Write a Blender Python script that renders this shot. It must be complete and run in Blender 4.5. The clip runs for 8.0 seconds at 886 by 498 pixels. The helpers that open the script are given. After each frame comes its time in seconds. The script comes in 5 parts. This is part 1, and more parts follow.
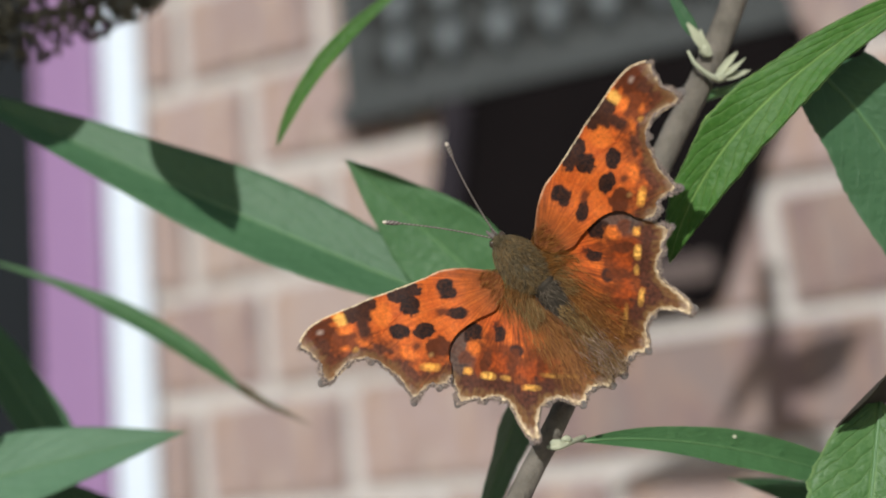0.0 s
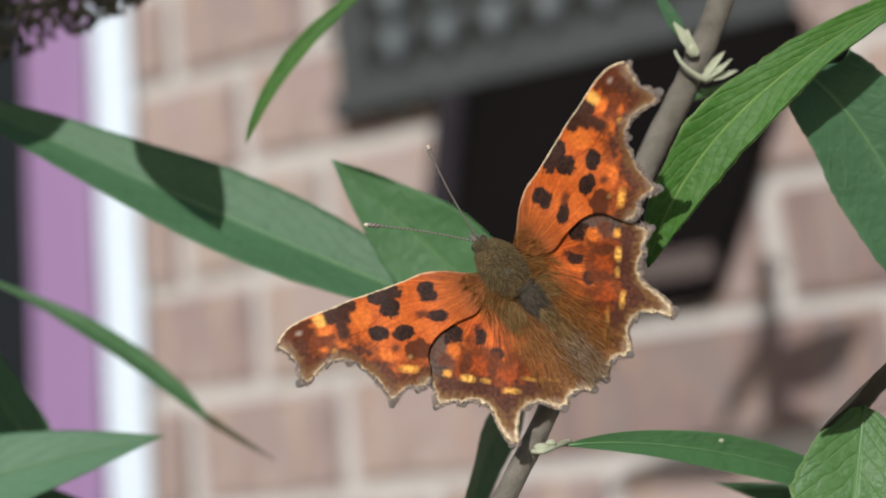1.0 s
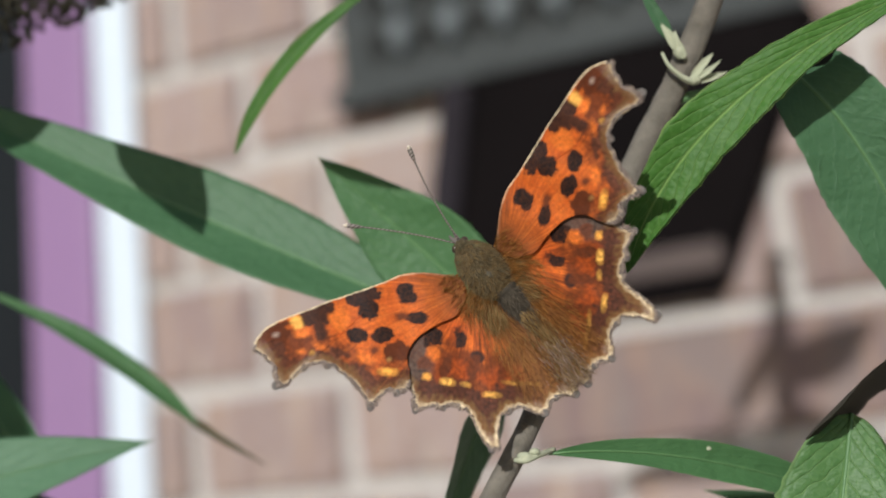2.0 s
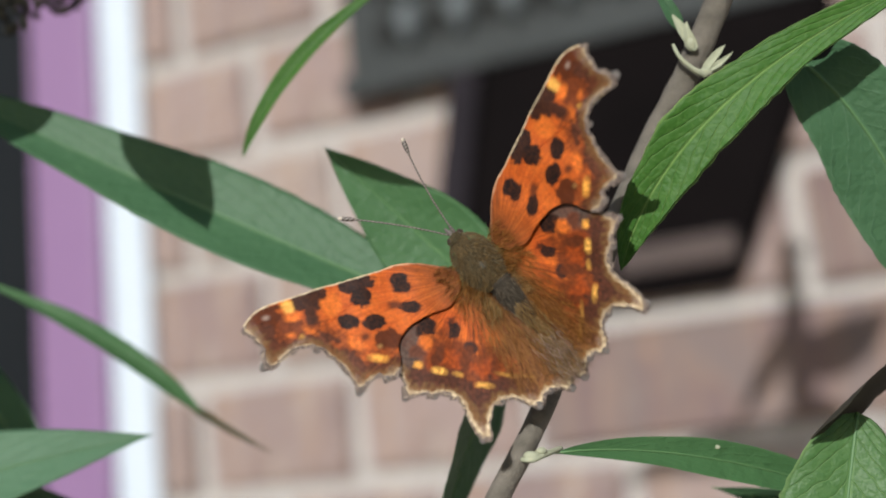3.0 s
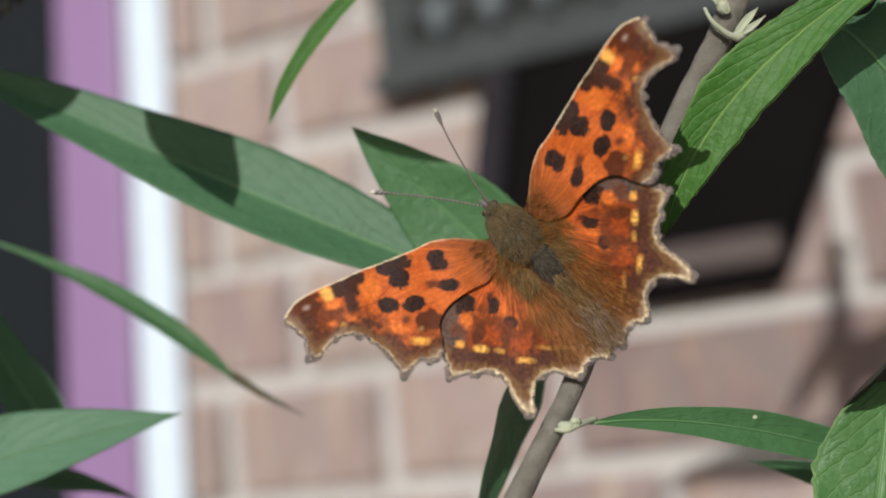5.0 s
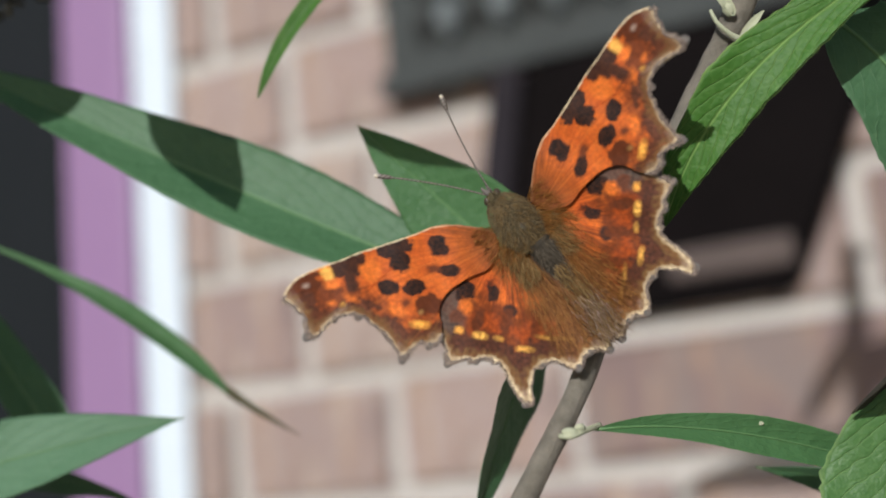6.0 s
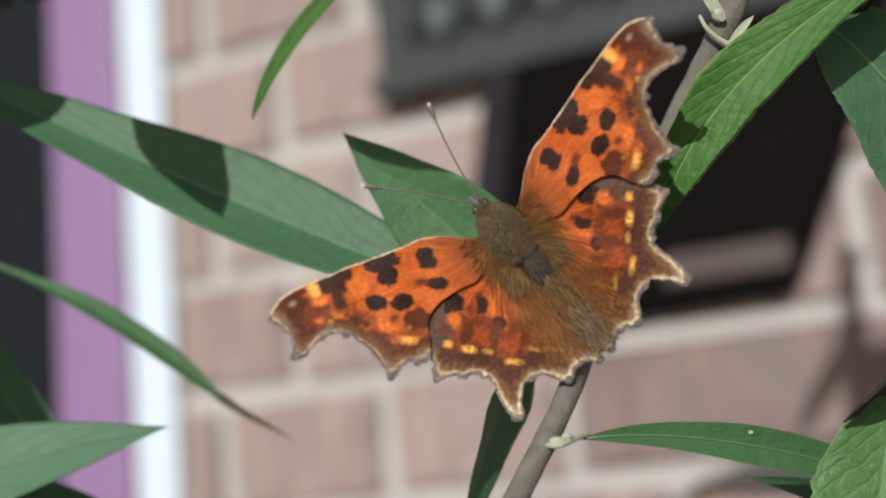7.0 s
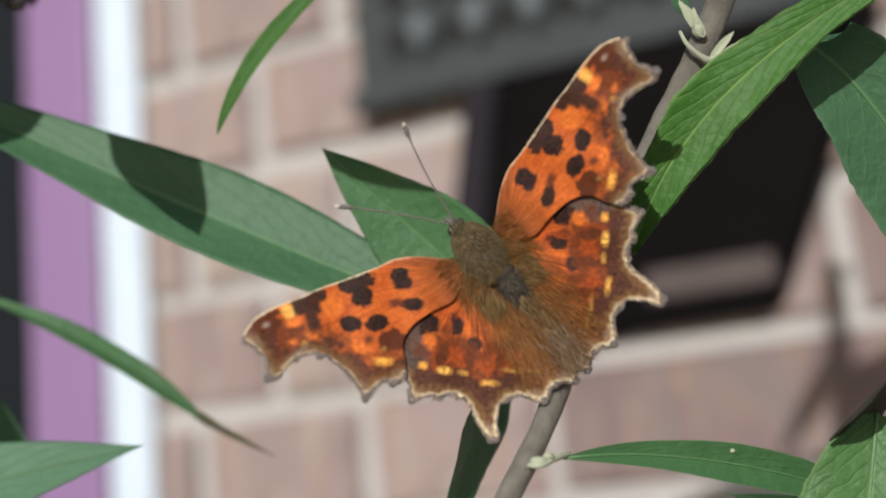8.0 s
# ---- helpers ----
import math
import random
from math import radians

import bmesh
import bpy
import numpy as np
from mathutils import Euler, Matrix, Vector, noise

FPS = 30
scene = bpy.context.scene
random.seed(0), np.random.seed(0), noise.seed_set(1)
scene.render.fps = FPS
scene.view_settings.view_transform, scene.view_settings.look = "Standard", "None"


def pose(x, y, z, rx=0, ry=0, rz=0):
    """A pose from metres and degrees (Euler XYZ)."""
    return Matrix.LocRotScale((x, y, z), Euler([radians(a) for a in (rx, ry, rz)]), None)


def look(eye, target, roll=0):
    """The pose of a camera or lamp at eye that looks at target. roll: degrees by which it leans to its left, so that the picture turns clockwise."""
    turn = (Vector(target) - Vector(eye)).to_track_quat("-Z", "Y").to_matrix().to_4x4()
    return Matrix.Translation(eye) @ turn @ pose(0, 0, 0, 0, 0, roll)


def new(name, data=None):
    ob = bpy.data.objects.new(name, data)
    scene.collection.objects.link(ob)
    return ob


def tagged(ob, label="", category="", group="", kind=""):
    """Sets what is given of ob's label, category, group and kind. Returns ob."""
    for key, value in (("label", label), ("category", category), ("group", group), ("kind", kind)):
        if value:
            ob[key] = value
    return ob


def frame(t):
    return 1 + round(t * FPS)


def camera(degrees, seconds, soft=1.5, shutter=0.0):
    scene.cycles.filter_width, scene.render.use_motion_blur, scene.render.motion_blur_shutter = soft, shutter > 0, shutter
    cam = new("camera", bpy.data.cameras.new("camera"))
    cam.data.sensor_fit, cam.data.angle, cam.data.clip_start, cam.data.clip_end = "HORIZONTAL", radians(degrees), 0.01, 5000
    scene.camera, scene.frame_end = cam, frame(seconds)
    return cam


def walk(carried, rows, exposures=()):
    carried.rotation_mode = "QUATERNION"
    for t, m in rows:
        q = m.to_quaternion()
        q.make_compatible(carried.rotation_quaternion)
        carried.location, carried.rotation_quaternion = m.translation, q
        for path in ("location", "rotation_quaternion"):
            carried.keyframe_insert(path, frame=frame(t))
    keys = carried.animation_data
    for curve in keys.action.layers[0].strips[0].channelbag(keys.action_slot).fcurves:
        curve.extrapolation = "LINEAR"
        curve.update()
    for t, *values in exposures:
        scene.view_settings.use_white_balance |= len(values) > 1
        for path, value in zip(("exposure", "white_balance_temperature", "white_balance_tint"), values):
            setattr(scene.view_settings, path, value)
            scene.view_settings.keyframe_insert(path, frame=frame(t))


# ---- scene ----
cam = camera(40, 8.0, soft=1.9)
cam.data.dof.use_dof = True
cam.data.dof.focus_distance = 0.139
cam.data.dof.aperture_fstop = 12.5
walk(cam, [
    (0, pose(0.01180, -0.03033, 1.59321, 102.71, 5.68, 21.53)),
    (0.5, pose(0.01012, -0.02600, 1.59418, 102.64, 5.72, 21.45)),
    (1, pose(0.00843, -0.02167, 1.59515, 102.41, 5.82, 21.32)),
    (1.5, pose(0.00675, -0.01733, 1.59612, 102.38, 5.74, 21.43)),
    (1.7, pose(0.00608, -0.01560, 1.59651, 102.33, 5.74, 21.44)),
    (2.8, pose(0.00236, -0.00606, 1.59864, 101.72, 5.74, 21.87)),
    (3, pose(0.00169, -0.00433, 1.59903, 101.73, 5.74, 21.94)),
    (3.5, pose(0.00000, 0.00000, 1.60000, 101.85, 5.56, 22.43)),
    (4, pose(-0.00169, 0.00433, 1.60097, 101.77, 5.46, 22.83)),
    (4.5, pose(-0.00337, 0.00867, 1.60194, 101.84, 5.43, 23.25)),
    (4.7, pose(-0.00404, 0.01040, 1.60233, 101.84, 5.43, 23.29)),
    (5.8, pose(-0.00776, 0.01994, 1.60446, 102.10, 5.34, 23.85)),
    (6, pose(-0.00843, 0.02167, 1.60485, 102.10, 5.34, 23.85)),
    (6.5, pose(-0.01012, 0.02600, 1.60582, 102.12, 5.43, 23.58)),
    (7, pose(-0.01180, 0.03033, 1.60679, 102.24, 5.37, 23.50)),
    (7.5, pose(-0.01349, 0.03467, 1.60777, 102.55, 5.47, 22.94)),
    (8, pose(-0.01518, 0.03900, 1.60874, 102.88, 5.59, 22.63)),
])

# ---- light ----
SUN_WAY = Vector((-0.072, 0.924, -0.377)).normalized()
world = bpy.data.worlds.new("sky")
scene.world = world
world.use_nodes = True
wn = world.node_tree.nodes
sky = wn.new("ShaderNodeTexSky")
sky.sky_type = "NISHITA"
sky.sun_disc = False
sky.sun_elevation = math.asin(-SUN_WAY.z)
sky.sun_rotation = math.atan2(-SUN_WAY.x, -SUN_WAY.y)
world.node_tree.links.new(sky.outputs[0], wn["Background"].inputs[0])
wn["Background"].inputs[1].default_value = 0.07
sun = new("sun", bpy.data.lights.new("sun", "SUN"))
sun.data.energy = 3.9
sun.data.angle = radians(0.53)
sun.data.color = (1.0, 0.995, 0.985)
sun.matrix_world = look((0, -3, 4), Vector((0, -3, 4)) + SUN_WAY)
scene.view_settings.exposure = 0.0

MM = 0.001
WALL_Y = 0.6842


# ---- materials ----
class Mat:
    """A small writer of node materials."""

    def __init__(self, name, rough=0.6):
        self.mat = bpy.data.materials.new(name)
        self.mat.use_nodes = True
        self.tree = self.mat.node_tree
        self.bsdf = self.tree.nodes["Principled BSDF"]
        self.bsdf.inputs["Roughness"].default_value = rough

    def node(self, kind, **values):
        n = self.tree.nodes.new(kind)
        for key, value in values.items():
            n.inputs[key.replace("_", " ")].default_value = value
        return n

    def link(self, a, b):
        self.tree.links.new(a, b)

    def noise(self, scale, detail=4.0, rough=0.6, coord="Object", stretch=None):
        c = self.node("ShaderNodeTexCoord")
        n = self.node("ShaderNodeTexNoise", Scale=scale, Detail=detail, Roughness=rough)
        if stretch:
            m = self.node("ShaderNodeMapping")
            m.inputs["Scale"].default_value = stretch
            self.link(c.outputs[coord], m.inputs["Vector"])
            self.link(m.outputs[0], n.inputs["Vector"])
        else:
            self.link(c.outputs[coord], n.inputs["Vector"])
        return n.outputs["Fac"]

    def ramp(self, fac, stops):
        r = self.node("ShaderNodeValToRGB")
        e = r.color_ramp.elements
        while len(e) < len(stops):
            e.new(0.5)
        for el, (p, c) in zip(e, stops):
            el.position, el.color = p, (*c, 1)
        self.link(fac, r.inputs[0])
        return r.outputs[0]

    def mix(self, fac, a, b, mode="MIX"):
        m = self.tree.nodes.new("ShaderNodeMix")
        m.data_type, m.blend_type = "RGBA", mode
        for sock, val in ((m.inputs[0], fac), (m.inputs[6], a), (m.inputs[7], b)):
            if isinstance(val, (int, float)):
                sock.default_value = val
            elif isinstance(val, tuple):
                sock.default_value = (*val, 1)
            else:
                self.link(val, sock)
        return m.outputs[2]

    def math(self, op, a, b=0.0, clamp=False):
        m = self.tree.nodes.new("ShaderNodeMath")
        m.operation, m.use_clamp = op, clamp
        for sock, val in ((m.inputs[0], a), (m.inputs[1], b)):
            if isinstance(val, (int, float)):
                sock.default_value = val
            else:
                self.link(val, sock)
        return m.outputs[0]

    def color(self, out):
        self.link(out, self.bsdf.inputs["Base Color"])

    def bump(self, fac, distance, strength=0.6):
        b = self.node("ShaderNodeBump", Strength=strength, Distance=distance)
        self.link(fac, b.inputs["Height"])
        self.link(b.outputs[0], self.bsdf.inputs["Normal"])


def plain(name, a, b, scale, rough=0.6, bump=0.0, metal=0.0, spec=0.5):
    m = Mat(name, rough)
    f = m.noise(scale)
    g = m.noise(scale * 9)
    c = m.mix(m.math("MULTIPLY", f, 1.0), a, b)
    c = m.mix(m.math("MULTIPLY", g, 0.35), c, tuple(0.6 * v for v in a))
    m.color(c)
    m.bsdf.inputs["Metallic"].default_value = metal
    m.bsdf.inputs["Specular IOR Level"].default_value = spec
    if bump:
        m.bump(g, bump)
    return m.mat


def brick_material(name="fired_brick", burnt=0.0, streaked=False):
    m = Mat(name, 0.9)
    info = m.node("ShaderNodeObjectInfo")
    tone = m.ramp(info.outputs["Random"], [(0.0, (0.225, 0.172, 0.162)), (0.3, (0.312, 0.230, 0.211)), (0.55, (0.385, 0.330, 0.286)),
                                           (0.8, (0.250, 0.178, 0.169)), (1.0, (0.175, 0.140, 0.145))])
    big = m.noise(14, 5)
    fine = m.noise(160, 6, 0.7)
    c = m.mix(m.math("MULTIPLY", big, 0.55), tone, (0.385, 0.338, 0.306))
    c = m.mix(m.ramp(m.noise(24, 3, 0.6, stretch=(2.8, 1.0, 0.35)), [(0.50, (0, 0, 0)), (0.61, (0.85, 0.85, 0.85))]), c, (0.33, 0.215, 0.145))
    c = m.mix(m.ramp(m.noise(38, 4, 0.6), [(0.54, (0, 0, 0)), (0.70, (0.6, 0.6, 0.6))]), c, (0.17, 0.135, 0.135))
    c = m.mix(m.ramp(m.noise(31, 4, 0.6, stretch=(2.4, 1.6, 0.5)), [(0.53, (0, 0, 0)), (0.68, (0.65, 0.65, 0.65))]), c, (0.48, 0.45, 0.41))
    c = m.mix(m.ramp(fine, [(0.35, (0, 0, 0)), (0.75, (0.55, 0.55, 0.55))]), c, (0.22, 0.12, 0.10))
    c = m.mix(burnt, c, (0.150, 0.116, 0.105))
    if streaked:
        c = m.mix(m.ramp(m.noise(21, 3, 0.6, stretch=(3.2, 1.0, 0.25)), [(0.46, (0, 0, 0)), (0.56, (0.9, 0.9, 0.9))]), c, (0.35, 0.228, 0.150))
        c = m.mix(m.ramp(m.noise(33, 3, 0.6, stretch=(2.0, 1.0, 0.25)), [(0.46, (0, 0, 0)), (0.57, (0.85, 0.85, 0.85))]), c, (0.165, 0.118, 0.120))
    m.color(c)
    m.bump(fine, 0.002, 0.5)
    return m.mat


def brick_rest_material():
    m = Mat("fired_brick_rest", 0.9)
    geo = m.node("ShaderNodeNewGeometry")
    tone = m.ramp(geo.outputs["Random Per Island"], [(0.0, (0.225, 0.172, 0.162)), (0.3, (0.312, 0.230, 0.211)), (0.55, (0.385, 0.330, 0.286)),
                                                     (0.8, (0.250, 0.178, 0.169)), (1.0, (0.175, 0.140, 0.145))])
    m.color(m.mix(m.math("MULTIPLY", m.noise(14, 5), 0.55), tone, (0.385, 0.338, 0.306)))
    m.bump(m.noise(160, 6), 0.002, 0.5)
    return m.mat


def leaf_material(name, low, high, vein, rough, sheen, net_depth):
    """Green blade with a pale midrib and net of side veins, laid out along the blade."""
    m = Mat(name, rough)
    uv = m.node("ShaderNodeUVMap")
    uv.uv_map = "blade"
    sep = m.node("ShaderNodeSeparateXYZ")
    m.link(uv.outputs[0], sep.inputs[0])
    s, w = sep.outputs[0], m.math("ABSOLUTE", sep.outputs[1])
    blotch = m.noise(90, 4, 0.6)
    c = m.mix(blotch, low, high)
    c = m.mix(m.math("MULTIPLY", m.noise(900, 3), 0.4), c, tuple(0.7 * v for v in low))
    wob = m.math("MULTIPLY", m.noise(95, 3), 2.4)
    run = m.math("SUBTRACT", m.math("MULTIPLY", s, 13.0), m.math("MULTIPLY", w, 3.1))
    run = m.math("ADD", run, wob)
    tri = m.math("ABSOLUTE", m.math("SUBTRACT", m.math("FRACT", run), 0.5))
    side = m.math("SUBTRACT", 1.0, m.math("MULTIPLY", tri, 14.0), True)
    mid = m.math("SUBTRACT", 1.0, m.math("MULTIPLY", w, 13.0), True)
    vor = m.node("ShaderNodeTexVoronoi", Scale=620.0)
    vor.feature = "DISTANCE_TO_EDGE"
    co = m.node("ShaderNodeTexCoord")
    m.link(co.outputs["Object"], vor.inputs["Vector"])
    net = m.math("SUBTRACT", 1.0, m.math("MULTIPLY", vor.outputs["Distance"], 7.0), True)
    lines = m.math("MAXIMUM", m.math("MULTIPLY", mid, 0.3 + net_depth), m.math("MAXIMUM", m.math("MULTIPLY", side, net_depth), m.math("MULTIPLY", net, net_depth * 0.2)))
    rim = m.math("MULTIPLY", m.math("SUBTRACT", w, 0.94), 18.0, True)
    lines = m.math("MAXIMUM", m.math("MULTIPLY", lines, m.math("ADD", m.noise(160, 2), 0.45)), m.math("MULTIPLY", rim, net_depth * 2.4))
    c = m.mix(lines, c, vein)
    m.color(c)
    m.bsdf.inputs["Specular IOR Level"].default_value = sheen
    m.bsdf.inputs["Coat Weight"].default_value = 0.06
    m.bsdf.inputs["Coat Roughness"].default_value = 0.45
    hgt = m.math("SUBTRACT", m.noise(420, 3), m.math("MULTIPLY", lines, 0.7))
    hgt = m.math("ADD", hgt, m.math("MULTIPLY", m.math("MINIMUM", tri, 0.25), 0.7 * net_depth))
    m.bump(hgt, 0.0006, 0.7)
    tr = m.node("ShaderNodeBsdfTranslucent")
    m.link(m.mix(1.0, c, (1.0, 1.0, 0.45), "MULTIPLY"), tr.inputs["Color"])
    mx = m.node("ShaderNodeMixShader", Fac=0.16)
    m.link(m.bsdf.outputs[0], mx.inputs[1])
    m.link(tr.outputs[0], mx.inputs[2])
    m.link(mx.outputs[0], m.tree.nodes["Material Output"].inputs[0])
    return m.mat


def wing_material():
    m = Mat("wing_scales", 0.62)
    a = m.node("ShaderNodeVertexColor")
    a.layer_name = "pigment"
    fine = m.noise(2600, 3, 0.7)
    c = m.mix(m.ramp(fine, [(0.4, (0, 0, 0)), (0.75, (0.5, 0.5, 0.5))]), a.outputs[0], (0.12, 0.035, 0.012))
    m.color(c)
    m.bsdf.inputs["Specular IOR Level"].default_value = 0.22
    m.bump(fine, 0.00012, 0.5)
    return m.mat


def hair_material(name, dark, mid, light):
    m = Mat(name, 0.55)
    geo = m.node("ShaderNodeNewGeometry")
    m.color(m.ramp(geo.outputs["Random Per Island"], [(0.0, dark), (0.55, mid), (1.0, light)]))
    m.bsdf.inputs["Specular IOR Level"].default_value = 0.15
    return m.mat


def banded_material():
    """Dark horn with narrow pale rings along it."""
    m = Mat("banded_antenna", 0.5)
    c = m.node("ShaderNodeTexCoord")
    v = m.node("ShaderNodeTexWave", Scale=1.0, Distortion=0.0)
    v.bands_direction = "Y"
    mp = m.node("ShaderNodeMapping")
    mp.inputs["Scale"].default_value = (900, 900, 900)
    m.link(c.outputs["Object"], mp.inputs["Vector"])
    m.link(mp.outputs[0], v.inputs["Vector"])
    m.color(m.ramp(v.outputs["Fac"], [(0.30, (0.075, 0.058, 0.048)), (0.66, (0.23, 0.20, 0.175))]))
    return m.mat


BRICK = brick_material()
BURNT_BRICK = brick_material("hard_fired_brick", 0.55, True)
BRICK_REST = brick_rest_material()
MORTAR = plain("lime_mortar", (0.45, 0.42, 0.39), (0.54, 0.51, 0.48), 30, 0.95, 0.003)
WHITE = plain("white_gloss_paint", (0.60, 0.68, 0.76), (0.66, 0.73, 0.80), 12, 0.45, 0.0004)
LILAC = plain("lilac_paint", (0.255, 0.145, 0.285), (0.28, 0.163, 0.31), 12, 0.5, 0.0004)
DARK = plain("dark_grey_paint", (0.0065, 0.0085, 0.0105), (0.011, 0.0135, 0.016), 10, 0.6, 0.0005, spec=0.15)
GROUND = plain("worn_paving", (0.20, 0.19, 0.17), (0.30, 0.28, 0.26), 3, 0.9, 0.004)
WEATHERED = plain("weathered_grey_green_metal", (0.017, 0.021, 0.020), (0.048, 0.056, 0.055), 35, 0.7, 0.002)
METAL_RIB = plain("weathered_pale_rib", (0.085, 0.10, 0.105), (0.24, 0.27, 0.28), 60, 0.7, 0.002)
# near-black colour that stands in for shade in holes and under a curl
SHADE_DARK = plain("painted_shade", (0.010, 0.011, 0.010), (0.018, 0.02, 0.018), 40, 0.9)
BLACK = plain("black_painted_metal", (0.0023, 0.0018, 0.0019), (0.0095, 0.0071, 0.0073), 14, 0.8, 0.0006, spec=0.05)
# lighter than the black body to paint in the light on its cheek
CHEEK = plain("lit_cheek_grey", (0.017, 0.0145, 0.018), (0.034, 0.029, 0.035), 30, 0.8, 0.0008, spec=0.1)
RUST = plain("rust_brown_edge", (0.062, 0.046, 0.041), (0.115, 0.082, 0.072), 40, 0.8, 0.001)
LEAF_DEEP = leaf_material("mature_leaf", (0.046, 0.124, 0.053), (0.080, 0.180, 0.082), (0.15, 0.28, 0.16), 0.55, 0.33, 0.13)
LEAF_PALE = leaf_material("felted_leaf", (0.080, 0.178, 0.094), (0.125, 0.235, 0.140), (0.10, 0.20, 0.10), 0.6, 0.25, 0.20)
LEAF_BROAD = leaf_material("broad_leaf", (0.048, 0.134, 0.032), (0.092, 0.205, 0.060), (0.26, 0.42, 0.16), 0.5, 0.34, 0.42)
LEAF_MID = leaf_material("grown_leaf", (0.050, 0.138, 0.046), (0.082, 0.190, 0.074), (0.15, 0.30, 0.12), 0.52, 0.30, 0.14)
LEAF_FRESH = leaf_material("fresh_leaf", (0.039, 0.126, 0.016), (0.072, 0.190, 0.031), (0.27, 0.43, 0.13), 0.52, 0.20, 0.44)
WITHERED = plain("withered_leaf", (0.045, 0.050, 0.022), (0.11, 0.085, 0.045), 500, 0.8, 0.0003)
RIB = plain("pale_midrib", (0.080, 0.185, 0.070), (0.13, 0.25, 0.095), 300, 0.5)
BARK = plain("grey_brown_bark", (0.068, 0.062, 0.045), (0.345, 0.305, 0.250), 420, 0.8, 0.0010)
BUD = plain("pale_felted_bud", (0.34, 0.37, 0.24), (0.54, 0.55, 0.40), 500, 0.85, 0.0003)
# dry florets; also the painted shade of one dark leaf
SPENT_AND_SHADE = plain("spent_flower_and_shade", (0.018, 0.017, 0.009), (0.050, 0.042, 0.020), 300, 0.9, 0.0004)
WING = wing_material()
FUR = plain("olive_brown_fur", (0.060, 0.050, 0.025), (0.110, 0.092, 0.050), 900, 0.8, 0.0002, spec=0.15)
HAIR = hair_material("tawny_hair", (0.034, 0.024, 0.012), (0.088, 0.066, 0.033), (0.20, 0.158, 0.092))
WING_HAIR = hair_material("rusty_hair", (0.060, 0.020, 0.004), (0.18, 0.070, 0.013), (0.31, 0.145, 0.040))
GOLD_HAIR = hair_material("golden_hair", (0.055, 0.028, 0.008), (0.150, 0.085, 0.026), (0.27, 0.18, 0.075))
DUSK_HAIR = hair_material("grey_abdomen_hair", (0.024, 0.019, 0.013), (0.070, 0.056, 0.038), (0.15, 0.120, 0.085))
FRINGE_HAIR = hair_material("wing_fringe", (0.05, 0.04, 0.038), (0.20, 0.155, 0.135), (0.46, 0.37, 0.29))
ABDOMEN = plain("grey_brown_abdomen", (0.030, 0.025, 0.018), (0.068, 0.058, 0.044), 900, 0.8, 0.0002, spec=0.15)
PALE_HAIR = hair_material("pale_tail_hair", (0.08, 0.050, 0.036), (0.17, 0.115, 0.086), (0.36, 0.27, 0.225))
FEELER = banded_material()
TUFT = plain("grey_wing_scales", (0.10, 0.088, 0.080), (0.24, 0.215, 0.195), 1400, 0.7, 0.0001, spec=0.2)
SHEEN = plain("grey_highlight", (0.060, 0.056, 0.042), (0.105, 0.098, 0.075), 1500, 0.65, spec=0.2)
CHITIN = plain("dark_chitin", (0.030, 0.020, 0.014), (0.07, 0.045, 0.03), 900, 0.35)
CLUB = plain("pale_antenna_tip", (0.60, 0.52, 0.40), (0.78, 0.70, 0.58), 900, 0.5)


# ---- builders ----
def part(name, bm, material, parent=None, label="", smooth=False):
    """Links a bmesh as one mesh object, under a thing or a part where one is given."""
    me = bpy.data.meshes.new(name)
    bm.to_mesh(me)
    bm.free()
    me.materials.append(material)
    if smooth:
        for p in me.polygons:
            p.use_smooth = True
    ob = new(name, me)
    ob.parent = parent
    if label:
        ob["label"] = label
    return ob


def box(bm, x0, x1, y0, y1, z0, z1, bevel=0.0):
    made = bmesh.ops.create_cube(bm, size=1.0)["verts"]
    for v in made:
        v.co = Vector(((x0 + x1) / 2 + v.co.x * (x1 - x0), (y0 + y1) / 2 + v.co.y * (y1 - y0), (z0 + z1) / 2 + v.co.z * (z1 - z0)))
    if bevel:
        edges = list({e for v in made for e in v.link_edges})
        bmesh.ops.bevel(bm, geom=edges, offset=bevel, segments=2, affect="EDGES", profile=0.6)
    return bm


def tube(bm, points, radii, sides=10, wobble=0.0):
    """A tapered tube through points, closed at both ends."""
    rings = []
    n = len(points)
    for i, p in enumerate(points):
        d = (points[min(i + 1, n - 1)] - points[max(i - 1, 0)]).normalized()
        a = d.cross(Vector((0.13, 0.31, 0.94))).normalized()
        b = d.cross(a)
        ring = []
        for k in range(sides):
            ang = 2 * math.pi * k / sides
            r = radii[i] * (1 + wobble * noise.noise(Vector((i * 0.7, k * 1.3, radii[0] * 900))))
            ring.append(bm.verts.new(p + (a * math.cos(ang) + b * math.sin(ang)) * r))
        rings.append(ring)
    for r0, r1 in zip(rings, rings[1:]):
        for k in range(sides):
            bm.faces.new((r0[k], r0[(k + 1) % sides], r1[(k + 1) % sides], r1[k]))
    bm.faces.new(rings[0][::-1])
    bm.faces.new(rings[-1])
    return bm


def curve_points(a, b, c, n):
    """Points on the bend from a to c that leans to b."""
    out = []
    for i in range(n):
        s = i / (n - 1)
        out.append(a * (1 - s) ** 2 + b * 2 * s * (1 - s) + c * s * s)
    return out


def ellipsoid(bm, at, size, turn=None, sub=3):
    m = Matrix.Translation(at) @ (turn or Matrix()) @ Matrix.Diagonal((*size, 1))
    return bmesh.ops.create_icosphere(bm, subdivisions=sub, radius=1.0, matrix=m)["verts"]


